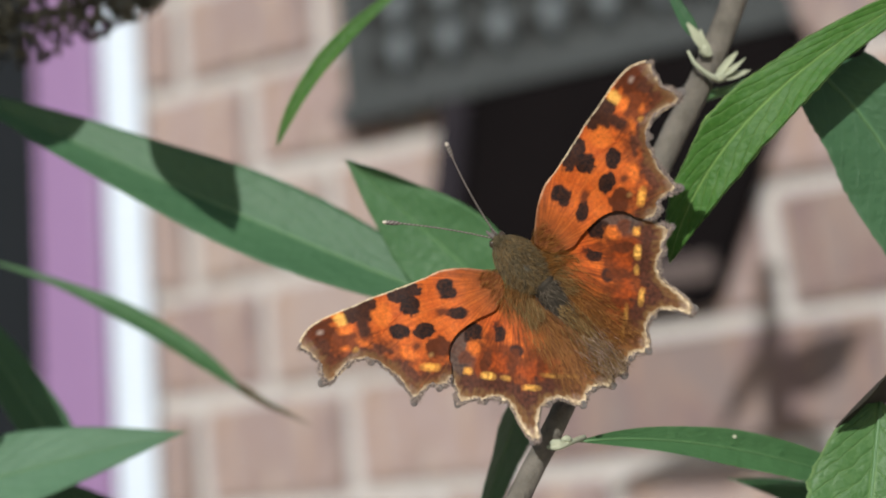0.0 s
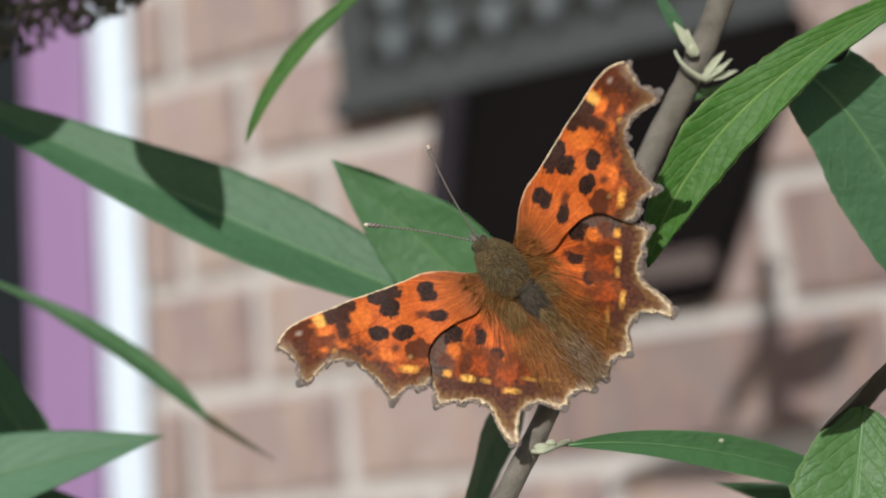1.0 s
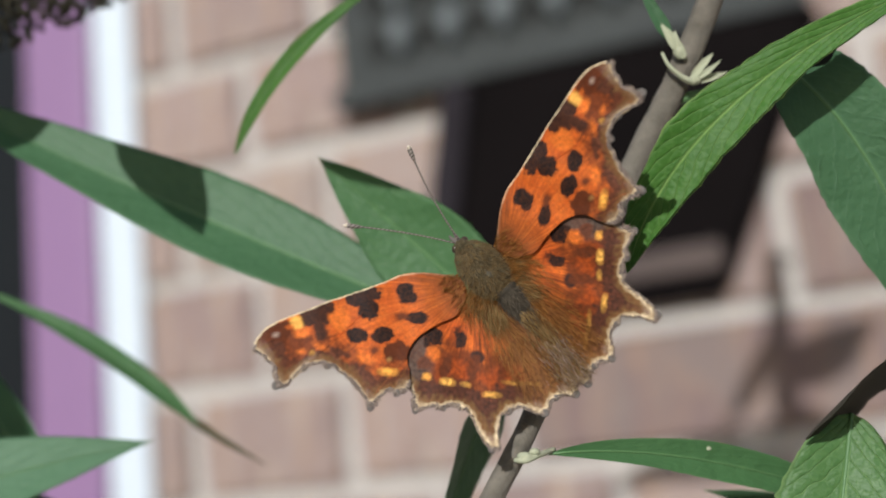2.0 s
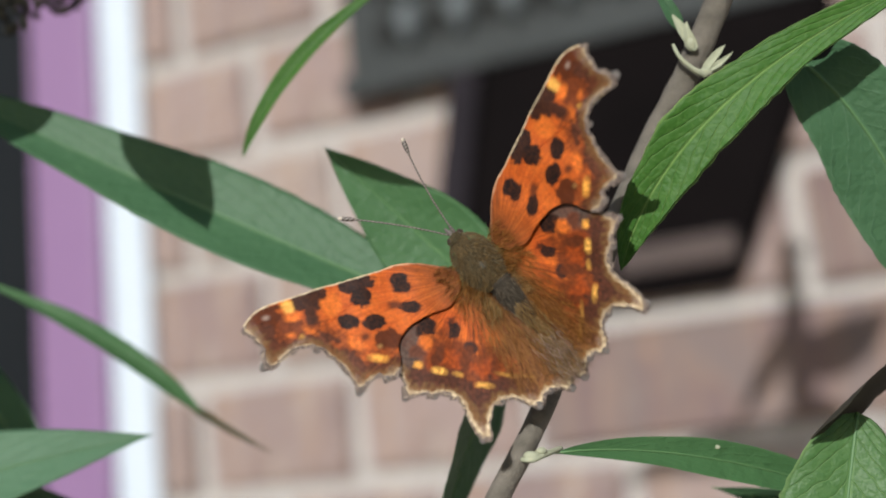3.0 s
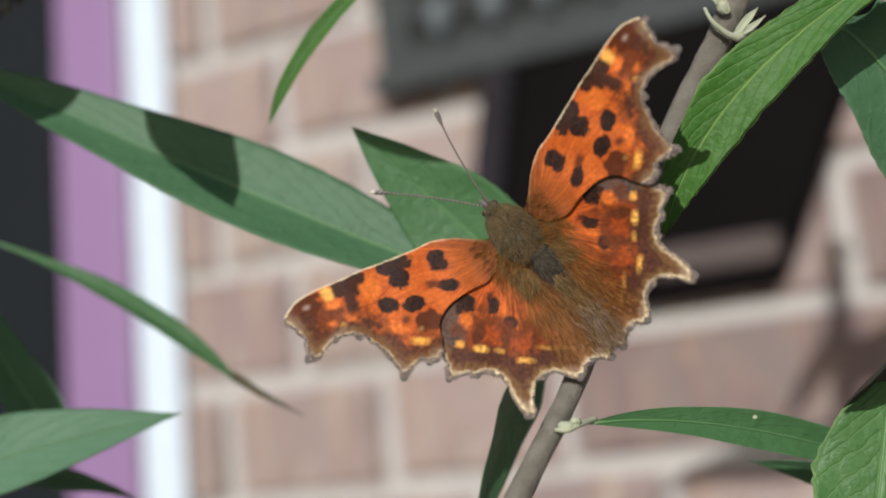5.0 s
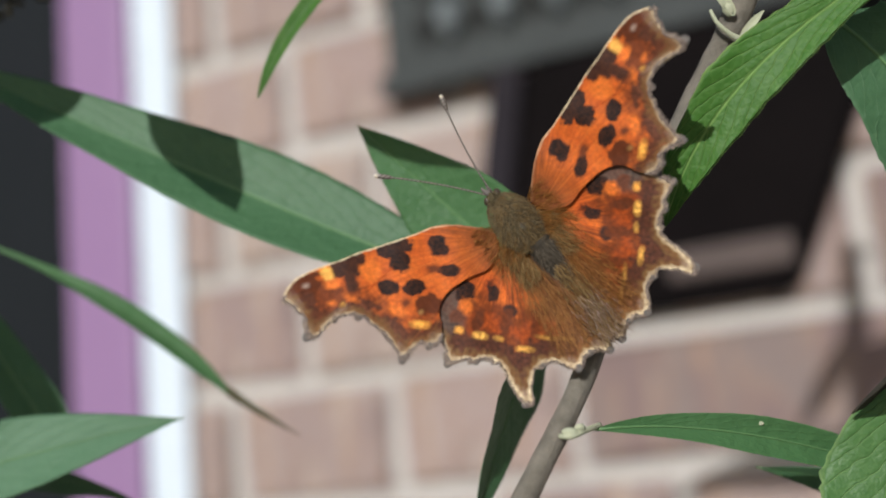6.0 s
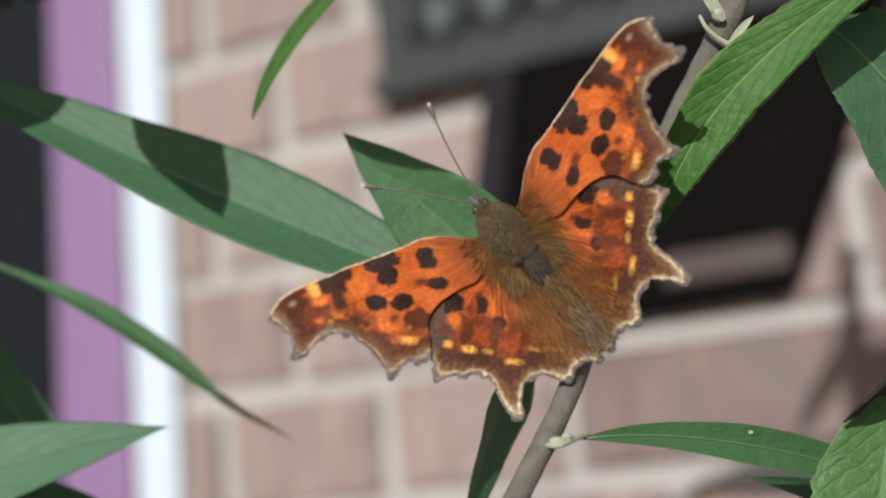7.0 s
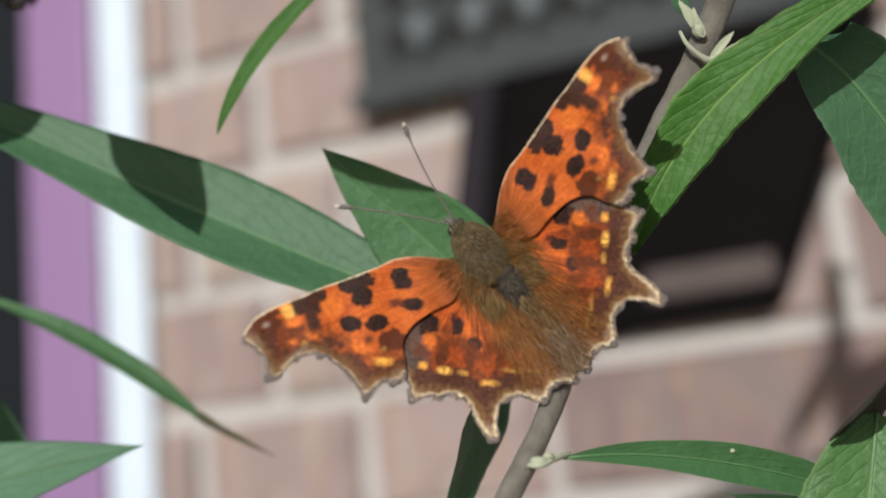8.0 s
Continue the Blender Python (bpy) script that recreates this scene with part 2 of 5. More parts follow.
# ---- the wall and the door side ----
ground = part("ground", box(bmesh.new(), -60, 60, -60, 60, -0.2, 0.0), GROUND)
tagged(ground, "worn grey paved ground before the brick wall", "ground", kind="structure")
wall = part("wall_north", box(bmesh.new(), -0.473, 1.75, WALL_Y + 0.006, WALL_Y + 0.22, 0.0, 3.2), MORTAR)
tagged(wall, "weathered pink and tan brick wall with pale mortar joints", "wall", kind="structure")

COURSE, PITCH, Z0 = 0.075, 0.1125, 1.615
LONG_BRICK = (0, -0.108)
HARD_BRICKS = ((1, -0.02), (0, -0.12))


def brick_mesh(seed, material, width=0.1015, height=0.0635):
    rnd = random.Random(seed)
    bm = box(bmesh.new(), -width / 2, width / 2, 0.0, 0.03, -height / 2, height / 2)
    bmesh.ops.bevel(bm, geom=[e for e in bm.edges if all(v.co.y < 0.001 for v in e.verts)], offset=0.0035, segments=2, affect="EDGES")
    for v in bm.verts:
        v.co += Vector([rnd.uniform(-0.0013, 0.0013) for _ in range(3)])
    me = bpy.data.meshes.new("brick")
    bm.to_mesh(me)
    bm.free()
    me.materials.append(material)
    return me


def lay_bricks():
    shapes, burnt = [brick_mesh(i, BRICK) for i in range(9)], [brick_mesh(i, BURNT_BRICK) for i in range(9)]
    rnd = random.Random(5)
    for owner, x_from, x_to, z_from in ((wall, -0.472, 1.75, 0.0), (lintel, -1.45, -0.476, 2.61), (side_wall, -4.2, -1.453, 0.0), (far_wall, 1.753, 4.2, 0.0)):
        verts, faces = [], []
        for k in range(-21, 21):
            z = Z0 + k * COURSE + COURSE / 2
            if z - 0.03 < z_from:
                continue
            x = (-0.440 if k % 2 == 0 else -0.385) + PITCH / 2
            x += PITCH * math.floor((x_from - x) / PITCH)
            while x < x_to + 0.05:
                left, right = max(x - 0.0508, x_from), min(x + 0.0508, x_to)
                if k == LONG_BRICK[0] and abs(right - LONG_BRICK[1]) < 0.05 and owner is wall:
                    right, x = right + PITCH, x + PITCH
                x += PITCH
                if right - left < 0.02:
                    continue
                if owner is wall and 1.31 < z < 2.26 and x - PITCH < 0.62:
                    hard = any(k == row and left < at < right for row, at in HARD_BRICKS)
                    ob = new("brick", (burnt if hard else shapes)[rnd.randrange(9)])
                    ob.parent = wall
                    ob.location = ((left + right) / 2, WALL_Y + rnd.uniform(-0.0015, 0.0015), z + rnd.uniform(-0.001, 0.001))
                    ob.scale = ((right - left) / 0.1016, 1, 1)
                    ob.rotation_euler = (rnd.uniform(-0.01, 0.01), rnd.uniform(-0.006, 0.006), rnd.uniform(-0.01, 0.01))
                    continue
                n, y = len(verts), WALL_Y + rnd.uniform(-0.0015, 0.0015)
                verts += [(u, v, w) for v in (y, y + 0.03) for u, w in ((left, z - 0.032), (right, z - 0.032), (right, z + 0.032), (left, z + 0.032))]
                faces += [tuple(n + i for i in f) for f in ((0, 1, 2, 3), (1, 0, 4, 5), (2, 1, 5, 6), (3, 2, 6, 7), (0, 3, 7, 4))]
        me = bpy.data.meshes.new("brickwork")
        me.from_pydata(verts, [], faces)
        me.materials.append(BRICK_REST)
        ob = new("brickwork", me)
        ob.parent = owner
        tagged(ob, kind="stuff")


lintel = part("wall_over_door", box(bmesh.new(), -1.45, -0.475, WALL_Y + 0.006, WALL_Y + 0.22, 2.605, 3.2), MORTAR)
tagged(lintel, "pink and tan brick wall over the dark door", "wall", kind="structure")
side_wall = part("wall_west", box(bmesh.new(), -4.2, -1.452, WALL_Y + 0.006, WALL_Y + 0.22, 0.0, 3.2), MORTAR)
tagged(side_wall, "pink and tan brick wall beyond the dark door", "wall", kind="structure")
far_wall = part("wall_east", box(bmesh.new(), 1.752, 4.2, WALL_Y + 0.006, WALL_Y + 0.22, 0.0, 3.2), MORTAR)
tagged(far_wall, "pink and tan brick wall going on to the corner", "wall", kind="structure")
white_board = part("white_frame_board", box(bmesh.new(), -0.507, -0.4745, WALL_Y - 0.002, WALL_Y + 0.10, 0.0, 2.6, 0.003), WHITE)
tagged(white_board, "white painted frame board against the brick", "trim", kind="structure")
lilac_board = part("lilac_frame_board", box(bmesh.new(), -0.565, -0.5085, WALL_Y - 0.006, WALL_Y + 0.10, 0.0, 2.6, 0.003), LILAC)
tagged(lilac_board, "lilac painted frame board beside the white one", "trim", kind="structure")
door = part("door_1", box(bmesh.new(), -1.45, -0.567, WALL_Y + 0.012, WALL_Y + 0.06, 0.0, 2.6, 0.002), DARK)
tagged(door, "dark grey painted door panel", "door", kind="structure")


def wall_box():
    """Weathered box with rows of holes in its front, over a black tapered trough."""
    x0, x1, y0, y1, z0, z1 = -0.3072, -0.0165, WALL_Y - 0.014, WALL_Y, 1.8565, 2.034
    thing = tagged(new("wall_vent_box"), "weathered grey-green perforated metal box on the brick wall", "vent box")
    thing.location = ((x0 + x1) / 2, WALL_Y - 0.0016, z0)
    w, dep, hgt = (x1 - x0) / 2, y1 - y0, z1 - z0
    part("body", box(bmesh.new(), -w, w, -dep + 0.004, 0.0, 0.0, hgt, 0.004), WEATHERED, thing)
    lip = box(bmesh.new(), -w - 0.003, w + 0.003, -dep - 0.004, -dep + 0.004, -0.002, 0.012, 0.002)
    part("lip", lip, WEATHERED, thing)
    rnd = random.Random(3)
    pitch = 0.0345
    for row in range(4):
        for col in range(9):
            cx = -w + 0.030 + col * pitch + (row % 2) * pitch * 0.0
            cz = 0.038 + row * 0.030
            if cx > w - 0.02 or cz > hgt - 0.015:
                continue
            # each hole is a raised lump, its inner shade put into the colour
            bm = bmesh.new()
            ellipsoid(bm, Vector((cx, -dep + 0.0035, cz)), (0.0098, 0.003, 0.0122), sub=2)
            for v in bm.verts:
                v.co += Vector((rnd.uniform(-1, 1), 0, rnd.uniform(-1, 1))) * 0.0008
            part("hole", bm, SHADE_DARK, thing)
            bm = bmesh.new()
            tube(bm, curve_points(Vector((cx + pitch * 0.5, -dep, cz - 0.012)), Vector((cx + pitch * 0.5, -dep - 0.010, cz)), Vector((cx + pitch * 0.5, -dep, cz + 0.012)), 7),
                 [0.003, 0.0055, 0.0068, 0.007, 0.0068, 0.0055, 0.003], 8)
            part("rib", bm, METAL_RIB, thing)
    return thing


def wall_trough():
    xl, xr, xbl, xbr, ztop, zbot, dep = -0.2345, -0.0072, -0.274, -0.0835, 1.8535, 1.6995, 0.020
    thing = tagged(new("wall_trough"), "black tapered metal trough hung under the grey box", "trough")
    thing.location = ((xl + xr) / 2, WALL_Y - 0.0016, zbot)
    cx, hgt = (xl + xr) / 2, ztop - zbot
    bm = bmesh.new()
    low = [(xbl - cx, -dep * 0.3, 0), (xbr - cx, -dep * 0.3, 0), (xbr - cx, 0, 0), (xbl - cx, 0, 0)]
    top = [(xl - cx, -dep, hgt), (xr - cx, -dep, hgt), (xr - cx, 0, hgt), (xl - cx, 0, hgt)]
    a, b = [bm.verts.new(v) for v in low], [bm.verts.new(v) for v in top]
    bm.faces.new(a[::-1])
    bm.faces.new(b)
    for i in range(4):
        bm.faces.new((a[i], a[(i + 1) % 4], b[(i + 1) % 4], b[i]))
    front_left = [e for e in bm.edges if all(v.co.x < -0.08 and v.co.y < -0.005 for v in e.verts)]
    bmesh.ops.bevel(bm, geom=front_left, offset=0.020, segments=6, affect="EDGES")
    bmesh.ops.bevel(bm, geom=[e for e in bm.edges if e.calc_face_angle(0) > 0.6], offset=0.004, segments=3, affect="EDGES")
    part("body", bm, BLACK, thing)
    # left cheek of the open front, its lit look put into a lighter colour
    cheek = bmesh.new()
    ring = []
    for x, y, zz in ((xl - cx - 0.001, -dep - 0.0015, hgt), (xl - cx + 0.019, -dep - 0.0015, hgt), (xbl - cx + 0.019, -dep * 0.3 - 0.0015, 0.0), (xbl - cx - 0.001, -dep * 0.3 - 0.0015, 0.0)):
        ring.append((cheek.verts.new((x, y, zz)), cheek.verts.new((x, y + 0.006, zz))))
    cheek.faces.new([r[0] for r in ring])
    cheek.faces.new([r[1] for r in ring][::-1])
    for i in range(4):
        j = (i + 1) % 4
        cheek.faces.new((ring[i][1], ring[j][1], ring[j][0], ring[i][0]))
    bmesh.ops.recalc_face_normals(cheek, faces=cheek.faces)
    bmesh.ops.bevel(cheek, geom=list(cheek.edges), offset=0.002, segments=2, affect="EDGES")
    part("cheek", cheek, CHEEK, thing, "purplish-grey edge, painted lighter as if lit")
    z = hgt * 0.095
    part("strip", box(bmesh.new(), -0.150 - cx, xbr - cx + 0.002, -dep * 0.52, -dep * 0.3, z, z + 0.017, 0.003), RUST, thing, "dull rust-brown strip")
    return thing


wall_box()
wall_trough()

# ---- the butterfly bush ----
# Its own frame: x to the right, y up and z towards the eye, in millimetres from a point on the stem.
BUSH_POSE = pose(-0.04125, 0.14425, 1.61841, 101.848, 5.561, 22.428)
bush = tagged(new("butterfly_bush"), "green butterfly bush with lance-shaped leaves on grey-brown stems", "shrub")
bush.matrix_world = BUSH_POSE


def mm(x, y, z):
    return Vector((x, y, z)) * MM


def leaf(base, bend, tip, width, face, fold=0.25, material=None, label="", teeth=0.04, full=0.42, seed=0, pivot=None, twist=0.0, notch=0.0, wave=0.05, rib=True, sharp=0.45):
    """A lance-shaped blade from base to tip. face: the way its upper side looks; fold: how far the halves rise from the midrib;
    full: where along it the blade is broadest; twist: degrees that it turns from base to tip."""
    base, bend, tip, face = mm(*base), mm(*bend), mm(*tip), Vector(face).normalized()
    pivot = mm(*pivot) if pivot else base
    width *= MM
    n, k = 56, 10
    rows_top, rows_low = [], []
    bm = bmesh.new()
    uvl = bm.loops.layers.uv.new("blade")
    coord = {}
    spine = curve_points(base, bend, tip, n + 1)
    ribs = []
    rnd = random.Random(seed)
    ph = rnd.uniform(0, 6)
    for i in range(n + 1):
        s = i / n
        d = (spine[min(i + 1, n)] - spine[max(i - 1, 0)]).normalized()
        nrm = (face - d * face.dot(d)).normalized()
        nrm = (Matrix.Rotation(radians(twist * s), 3, d) @ nrm).normalized()
        side = d.cross(nrm)
        p = full / (1 - full)
        shape = (s ** p * (1 - s)) / ((full ** p) * (1 - full))
        half = width / 2 * max(shape, 0.0) ** 0.78 + 0.05 * MM
        half *= (1 + 0.05 * math.sin(s * 11 + ph)) * (1 - s ** 4) ** sharp
        tooth = 1 + teeth * (abs(((s * 34 + ph + 0.4 * math.sin(s * 19)) % 1.0) - 0.5) * 2) * (0.6 + 0.4 * math.sin(s * 29 + ph))
        thick = 0.22 * MM
        ribs.append(spine[i] + nrm * 0.05 * MM)
        top, low = [], []
        for j in range(-k, k + 1):
            w = j / k
            edge = tooth if abs(j) == k else 1.0
            cut = 1.0 - notch * max(0.0, math.sin(s * 23 + w * 2 + ph)) * (abs(w) ** 3)
            lift = fold * abs(w) ** 1.25 * half + wave * half * math.sin(s * 17 + ph + w * 1.7) * w * w
            lift += 0.011 * half * abs(math.cos(s * 40.8 - abs(w) * 9.7))
            at = spine[i] + side * (w * half * edge * cut) + nrm * lift - pivot
            a, b = bm.verts.new(at), bm.verts.new(at - nrm * thick * (1 - 0.8 * abs(w)))
            coord[a] = coord[b] = (s, w)
            top.append(a)
            low.append(b)
        rows_top.append(top)
        rows_low.append(low)
    for i in range(n):
        for j in range(2 * k):
            bm.faces.new((rows_top[i][j], rows_top[i][j + 1], rows_top[i + 1][j + 1], rows_top[i + 1][j]))
            bm.faces.new((rows_low[i][j + 1], rows_low[i][j], rows_low[i + 1][j], rows_low[i + 1][j + 1]))
        bm.faces.new((rows_top[i][0], rows_top[i + 1][0], rows_low[i + 1][0], rows_low[i][0]))
        bm.faces.new((rows_top[i + 1][-1], rows_top[i][-1], rows_low[i][-1], rows_low[i + 1][-1]))
    for f in bm.faces:
        for lp in f.loops:
            lp[uvl].uv = coord[lp.vert]
    bmesh.ops.recalc_face_normals(bm, faces=bm.faces)
    ob = part("leaf", bm, material or LEAF_DEEP, bush, label, smooth=True)
    ob.location = pivot
    if rib:
        rb = bmesh.new()
        tube(rb, [q - pivot for q in ribs[::4]], [max(0.05, 0.22 * (1 - i / 15)) * MM * (width / (9 * MM)) ** 0.5 for i in range(len(ribs[::4]))], 6)
        part("midrib", rb, RIB, ob, smooth=True)
    return ob


def blob(parent, name, at, size, material):
    bm = bmesh.new()
    ellipsoid(bm, mm(*at), Vector(size) * MM, sub=2)
    for v in bm.verts:
        v.co += v.normal * 0.25 * MM * noise.noise(v.co * 900)
    return part(name, bm, material, parent, smooth=True)


def twig(name, points, radii, material=BARK, sides=10, label=""):
    """A bent tube through the points, softened between them."""
    pts = [mm(*p) for p in points]
    fine, rad = [], []
    for i in range(len(pts) - 1):
        p0, p1, p2, p3 = pts[max(i - 1, 0)], pts[i], pts[i + 1], pts[min(i + 2, len(pts) - 1)]
        for q in range(6):
            s = q / 6
            fine.append(0.5 * (2 * p1 + (p2 - p0) * s + (2 * p0 - 5 * p1 + 4 * p2 - p3) * s * s + (3 * p1 - p0 - 3 * p2 + p3) * s ** 3))
            rad.append((radii[i] * (1 - s) + radii[i + 1] * s) * MM)
    fine.append(pts[-1])
    rad.append(radii[-1] * MM)
    return part(name, tube(bmesh.new(), fine, rad, sides, 0.10), material, bush, label, smooth=True)


DOWN = (BUSH_POSE.to_3x3().inverted() @ Vector((0, 0, -1))) / MM


def below(p, metres):
    return tuple(Vector(p) + DOWN * metres)


def to_ground(p, radius):
    """The lower stem, straight down from p into the ground."""
    foot = BUSH_POSE @ mm(*p)
    return twig("stem", [p, below(p, foot.z * 0.5), below(p, foot.z + 0.01)], [radius, radius * 1.5, radius * 2.2])


# main stem, from above the leaves down to the ground
twig("stem", [(21.40, 47.31, 3.00), (16.39, 34.42, 2.50), (10.52, 22.48, 2.00), (1.80, 3.09, 5.50), (-3.00, -7.02, 12.80), (-7.30, -14.78, 15.50), (-11.47, -22.39, 17.50)],
     [1.65, 1.65, 1.6, 1.5, 1.32, 1.3, 1.35], BARK, 14)
to_ground((-11.47, -22.39, 17.50), 1.35)
# a second and a third stem beside it
twig("stem", [(-118.45, 85.02, -35.00), (-116.09, 23.31, -37.00), (-114.89, -28.99, -38.00)], [1.4, 1.8, 2.0])
to_ground((-114.89, -28.99, -38.00), 2.0)
twig("stem", [(62.67, 62.67, -0.00), (55.71, 20.89, -0.00), (52.92, -13.93, -0.00)], [1.4, 1.8, 2.0])
to_ground((52.92, -13.93, -0.00), 2.0)
# pale buds and young leaflets at the nodes
def leaflet(a, b, c, wide, seed, label=""):
    ob = leaf(a, b, c, wide, (-0.2, 0.3, 1.0), fold=0.5, material=BUD, seed=seed, teeth=0.02, rib=False, full=0.4, label=label)
    ob.name = "leaflet"
    return ob


leaflet((16.3, 35.6, 5.0), (14.9, 37.6, 5.0), (13.3, 40.2, 4.4), 1.3, 41, "pale felted young leaflet at the node")
leaf((14.6, 38.0, 4.6), (13.2, 40.4, 4.5), (10.8, 45.0, 4.0), 1.7, (-0.2, 0.3, 1.0), fold=0.4, material=LEAF_DEEP, seed=46, rib=False, label="small blue-green leaf at the node")
leaflet((15.9, 36.0, 5.0), (14.9, 37.6, 5.4), (15.1, 39.0, 5.2), 0.9, 42)
leaflet((17.20, 33.0, 4.5), (18.6, 34.9, 4.0), (20.3, 36.6, 3.0), 0.9, 43)
leaflet((17.0, 32.7, 4.5), (19.6, 33.1, 4.0), (22.2, 34.4, 2.0), 1.0, 44)
leaflet((17.3, 32.9, 4.5), (18.9, 33.6, 4.6), (21.2, 35.7, 3.2), 0.7, 45)
twig("bud", [(13.6, 36.3, 4.6), (14.3, 34.6, 5.4), (16.0, 33.2, 5.2), (17.5, 32.7, 4.6)], [0.18, 0.26, 0.34, 0.5], BUD, label="pale ring round the node")
blob(bush, "bud", (15.7, 36.4, 4.8), (0.8, 1.0, 0.6), BUD)
blob(bush, "bud", (17.6, 32.9, 4.6), (0.9, 0.6, 0.6), BUD)
twig("bud", [(-5.35, -11.60, 16.20), (-4.16, -11.50, 16.80), (-2.49, -11.09, 15.50), (-0.65, -10.90, 12.80)], [0.24, 0.38, 0.34, 0.28], BUD, label="pale leaf stalk at the node")
blob(bush, "bud", (-4.2, -11.2, 16.4), (0.95, 0.62, 0.6), BUD)
blob(bush, "bud", (-3.2, -10.7, 16.0), (0.7, 0.5, 0.5), BUD)

leaf_right = leaf((50.0, 47.0, 12.80), (11.4, 31.4, 11.80), (7.3, 8.6, 7.50), 7.3, (-0.10, 0.25, 1.0), fold=0.18, material=LEAF_FRESH, rib=False, full=0.65, seed=3, sharp=0.15, pivot=(28.36, 34.65, 7.00), teeth=0.10, notch=0.08, wave=0.10,
                  label="sunlit fresh green leaf with toothed edges")
leaf((26.6, 35.8, 5.0), (42.2, 27.2, 3.6), (52.0, -8.5, 1.5), 14.4, (-0.15, 0.1, 1.0), fold=0.2, full=0.45, seed=4)
leaf_corner = leaf((35.01, -7.39, 8.50), (32.24, -20.58, 12.00), (28.50, -42.37, 16.00), 14.0, (-0.15, 0.1, 1.0), fold=0.12, material=LEAF_BROAD, full=0.44, seed=5, teeth=0.09, wave=0.09,
                   label="broad fresh green leaf with a pale midrib")
# curl under the right leaf; the shade on it is painted as near-black
curl = leaf((26.91, 35.39, 8.00), (29.27, 34.41, 7.50), (32.40, 36.27, 7.00), 2.6, (0.2, -0.6, 0.8), fold=0.4, full=0.6, seed=23, pivot=(28.36, 34.65, 7.00), material=SHADE_DARK, rib=False, label="dark curled edge, its shade in the colour")
curl.name, curl.parent, curl.location = "dead_edge", leaf_right, (0, 0, 0)
# this leaf's shade is put into its colour, not cast on it
leaf_shaded = leaf((51.60, 7.10, 5.00), (34.8, -3.0, 11.50), (28.9, -10.2, 11.00), 16.0, (0.72, -0.66, 0.45), fold=0.15, full=0.45, seed=6, material=SPENT_AND_SHADE, rib=False, teeth=0.10, label="shaded leaf, painted dark and turned away from the sun")
leaf_low = leaf((-1.35, -11.34, 13.50), (17.60, -10.20, 6.50), (48.19, -23.0, -2.00), 4.4, (-0.1, 0.30, 0.95), fold=0.3, full=0.55, seed=7, material=LEAF_MID, label="narrow green leaf with a white speck")
blob(leaf_low, "speck", (0, 0, 0), (0.32, 0.25, 0.08), BUD).location = mm(*(18.44, -11.75, 6.90)) - leaf_low.location
leaf((47.75, -26.20, -8.00), (34.5, -21.00, -8.00), (21.0, -19.30, -7.00), 5.0, (0.2, -0.5, 0.8), fold=0.25, seed=8)
leaf_perch = leaf((-5.71, -1.68, -3.50), (-10.9, -13.16, -4.00), (-15.2, -29.87, -5.00), 8.5, (0.65, -0.5, 0.55), fold=0.2, full=0.42, seed=9, label="green leaf in the shade under the butterfly")
leaf((-10.20, 2.34, -8.00), (-40.01, 13.6, -16.00), (-90.86, 36.8, -23.00), 12.8, (0.21, 0.42, 0.88), fold=0.30, full=0.52, seed=10, teeth=0.02, wave=0.03,
                 label="long grey-green leaf crossed by a dark shadow")
leaf_centre = leaf((-2.21, 1.31, -7.00), (-16.45, 14.49, -10.00), (-29.45, 26.30, -10.00), 13.0, (0.05, -0.05, 1.0), fold=0.22, full=0.40, seed=11, material=LEAF_MID, pivot=(-29.01, 25.71, -10.00), teeth=0.02)
leaf_top = leaf((-16.86, 49.74, -13.00), (-35.4, 38.9, -13.00), (-40.54, 23.56, -13.00), 2.4, (-0.2, 0.15, 0.95), fold=0.30, material=LEAF_FRESH, full=0.62, sharp=0.12, seed=12, pivot=(-40.47, 23.86, -13.00), teeth=0.02, wave=0.0,
                label="narrow curved leaf seen nearly edge on")
leaf_thin = leaf((-93.54, 11.16, -35.00), (-66.6, 3.3, -35.00), (-48.9, -12.6, -35.00), 3.5, (-0.3, 0.75, 0.6), fold=0.35, full=0.68, seed=13, pivot=(-49.91, -11.86, -35.00), teeth=0.03, sharp=0.16, wave=0.12, material=LEAF_MID,
                 label="thin drooping leaf seen edge on, with a withered tip")
leaf_end = leaf((-51.0, -11.0, -35.0), (-46.5, -14.2, -35.0), (-38.75, -17.87, -35.0), 1.3, (-0.3, 0.75, 0.6), fold=0.5, full=0.25, seed=22, pivot=(-49.91, -11.86, -35.00), material=WITHERED, rib=False, label="withered brown tip")
leaf_end.name, leaf_end.parent, leaf_end.location = "leaf_tip", leaf_thin, (0, 0, 0)
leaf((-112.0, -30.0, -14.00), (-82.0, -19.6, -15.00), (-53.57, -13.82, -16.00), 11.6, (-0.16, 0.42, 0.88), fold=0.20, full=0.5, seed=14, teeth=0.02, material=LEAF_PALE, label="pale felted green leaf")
leaf((-72.39, -22.73, -28.00), (-80.97, -11.41, -30.00), (-93.96, 7.78, -32.00), 8.0, (0.72, -0.62, 0.35), fold=0.2, full=0.45, seed=15)
leaf((-88.91, -24.80, -26.00), (-74.53, -21.71, -27.00), (-62.35, -27.66, -26.00), 5.5, (0.2, -0.5, 0.5), fold=0.2, full=0.5, seed=16)

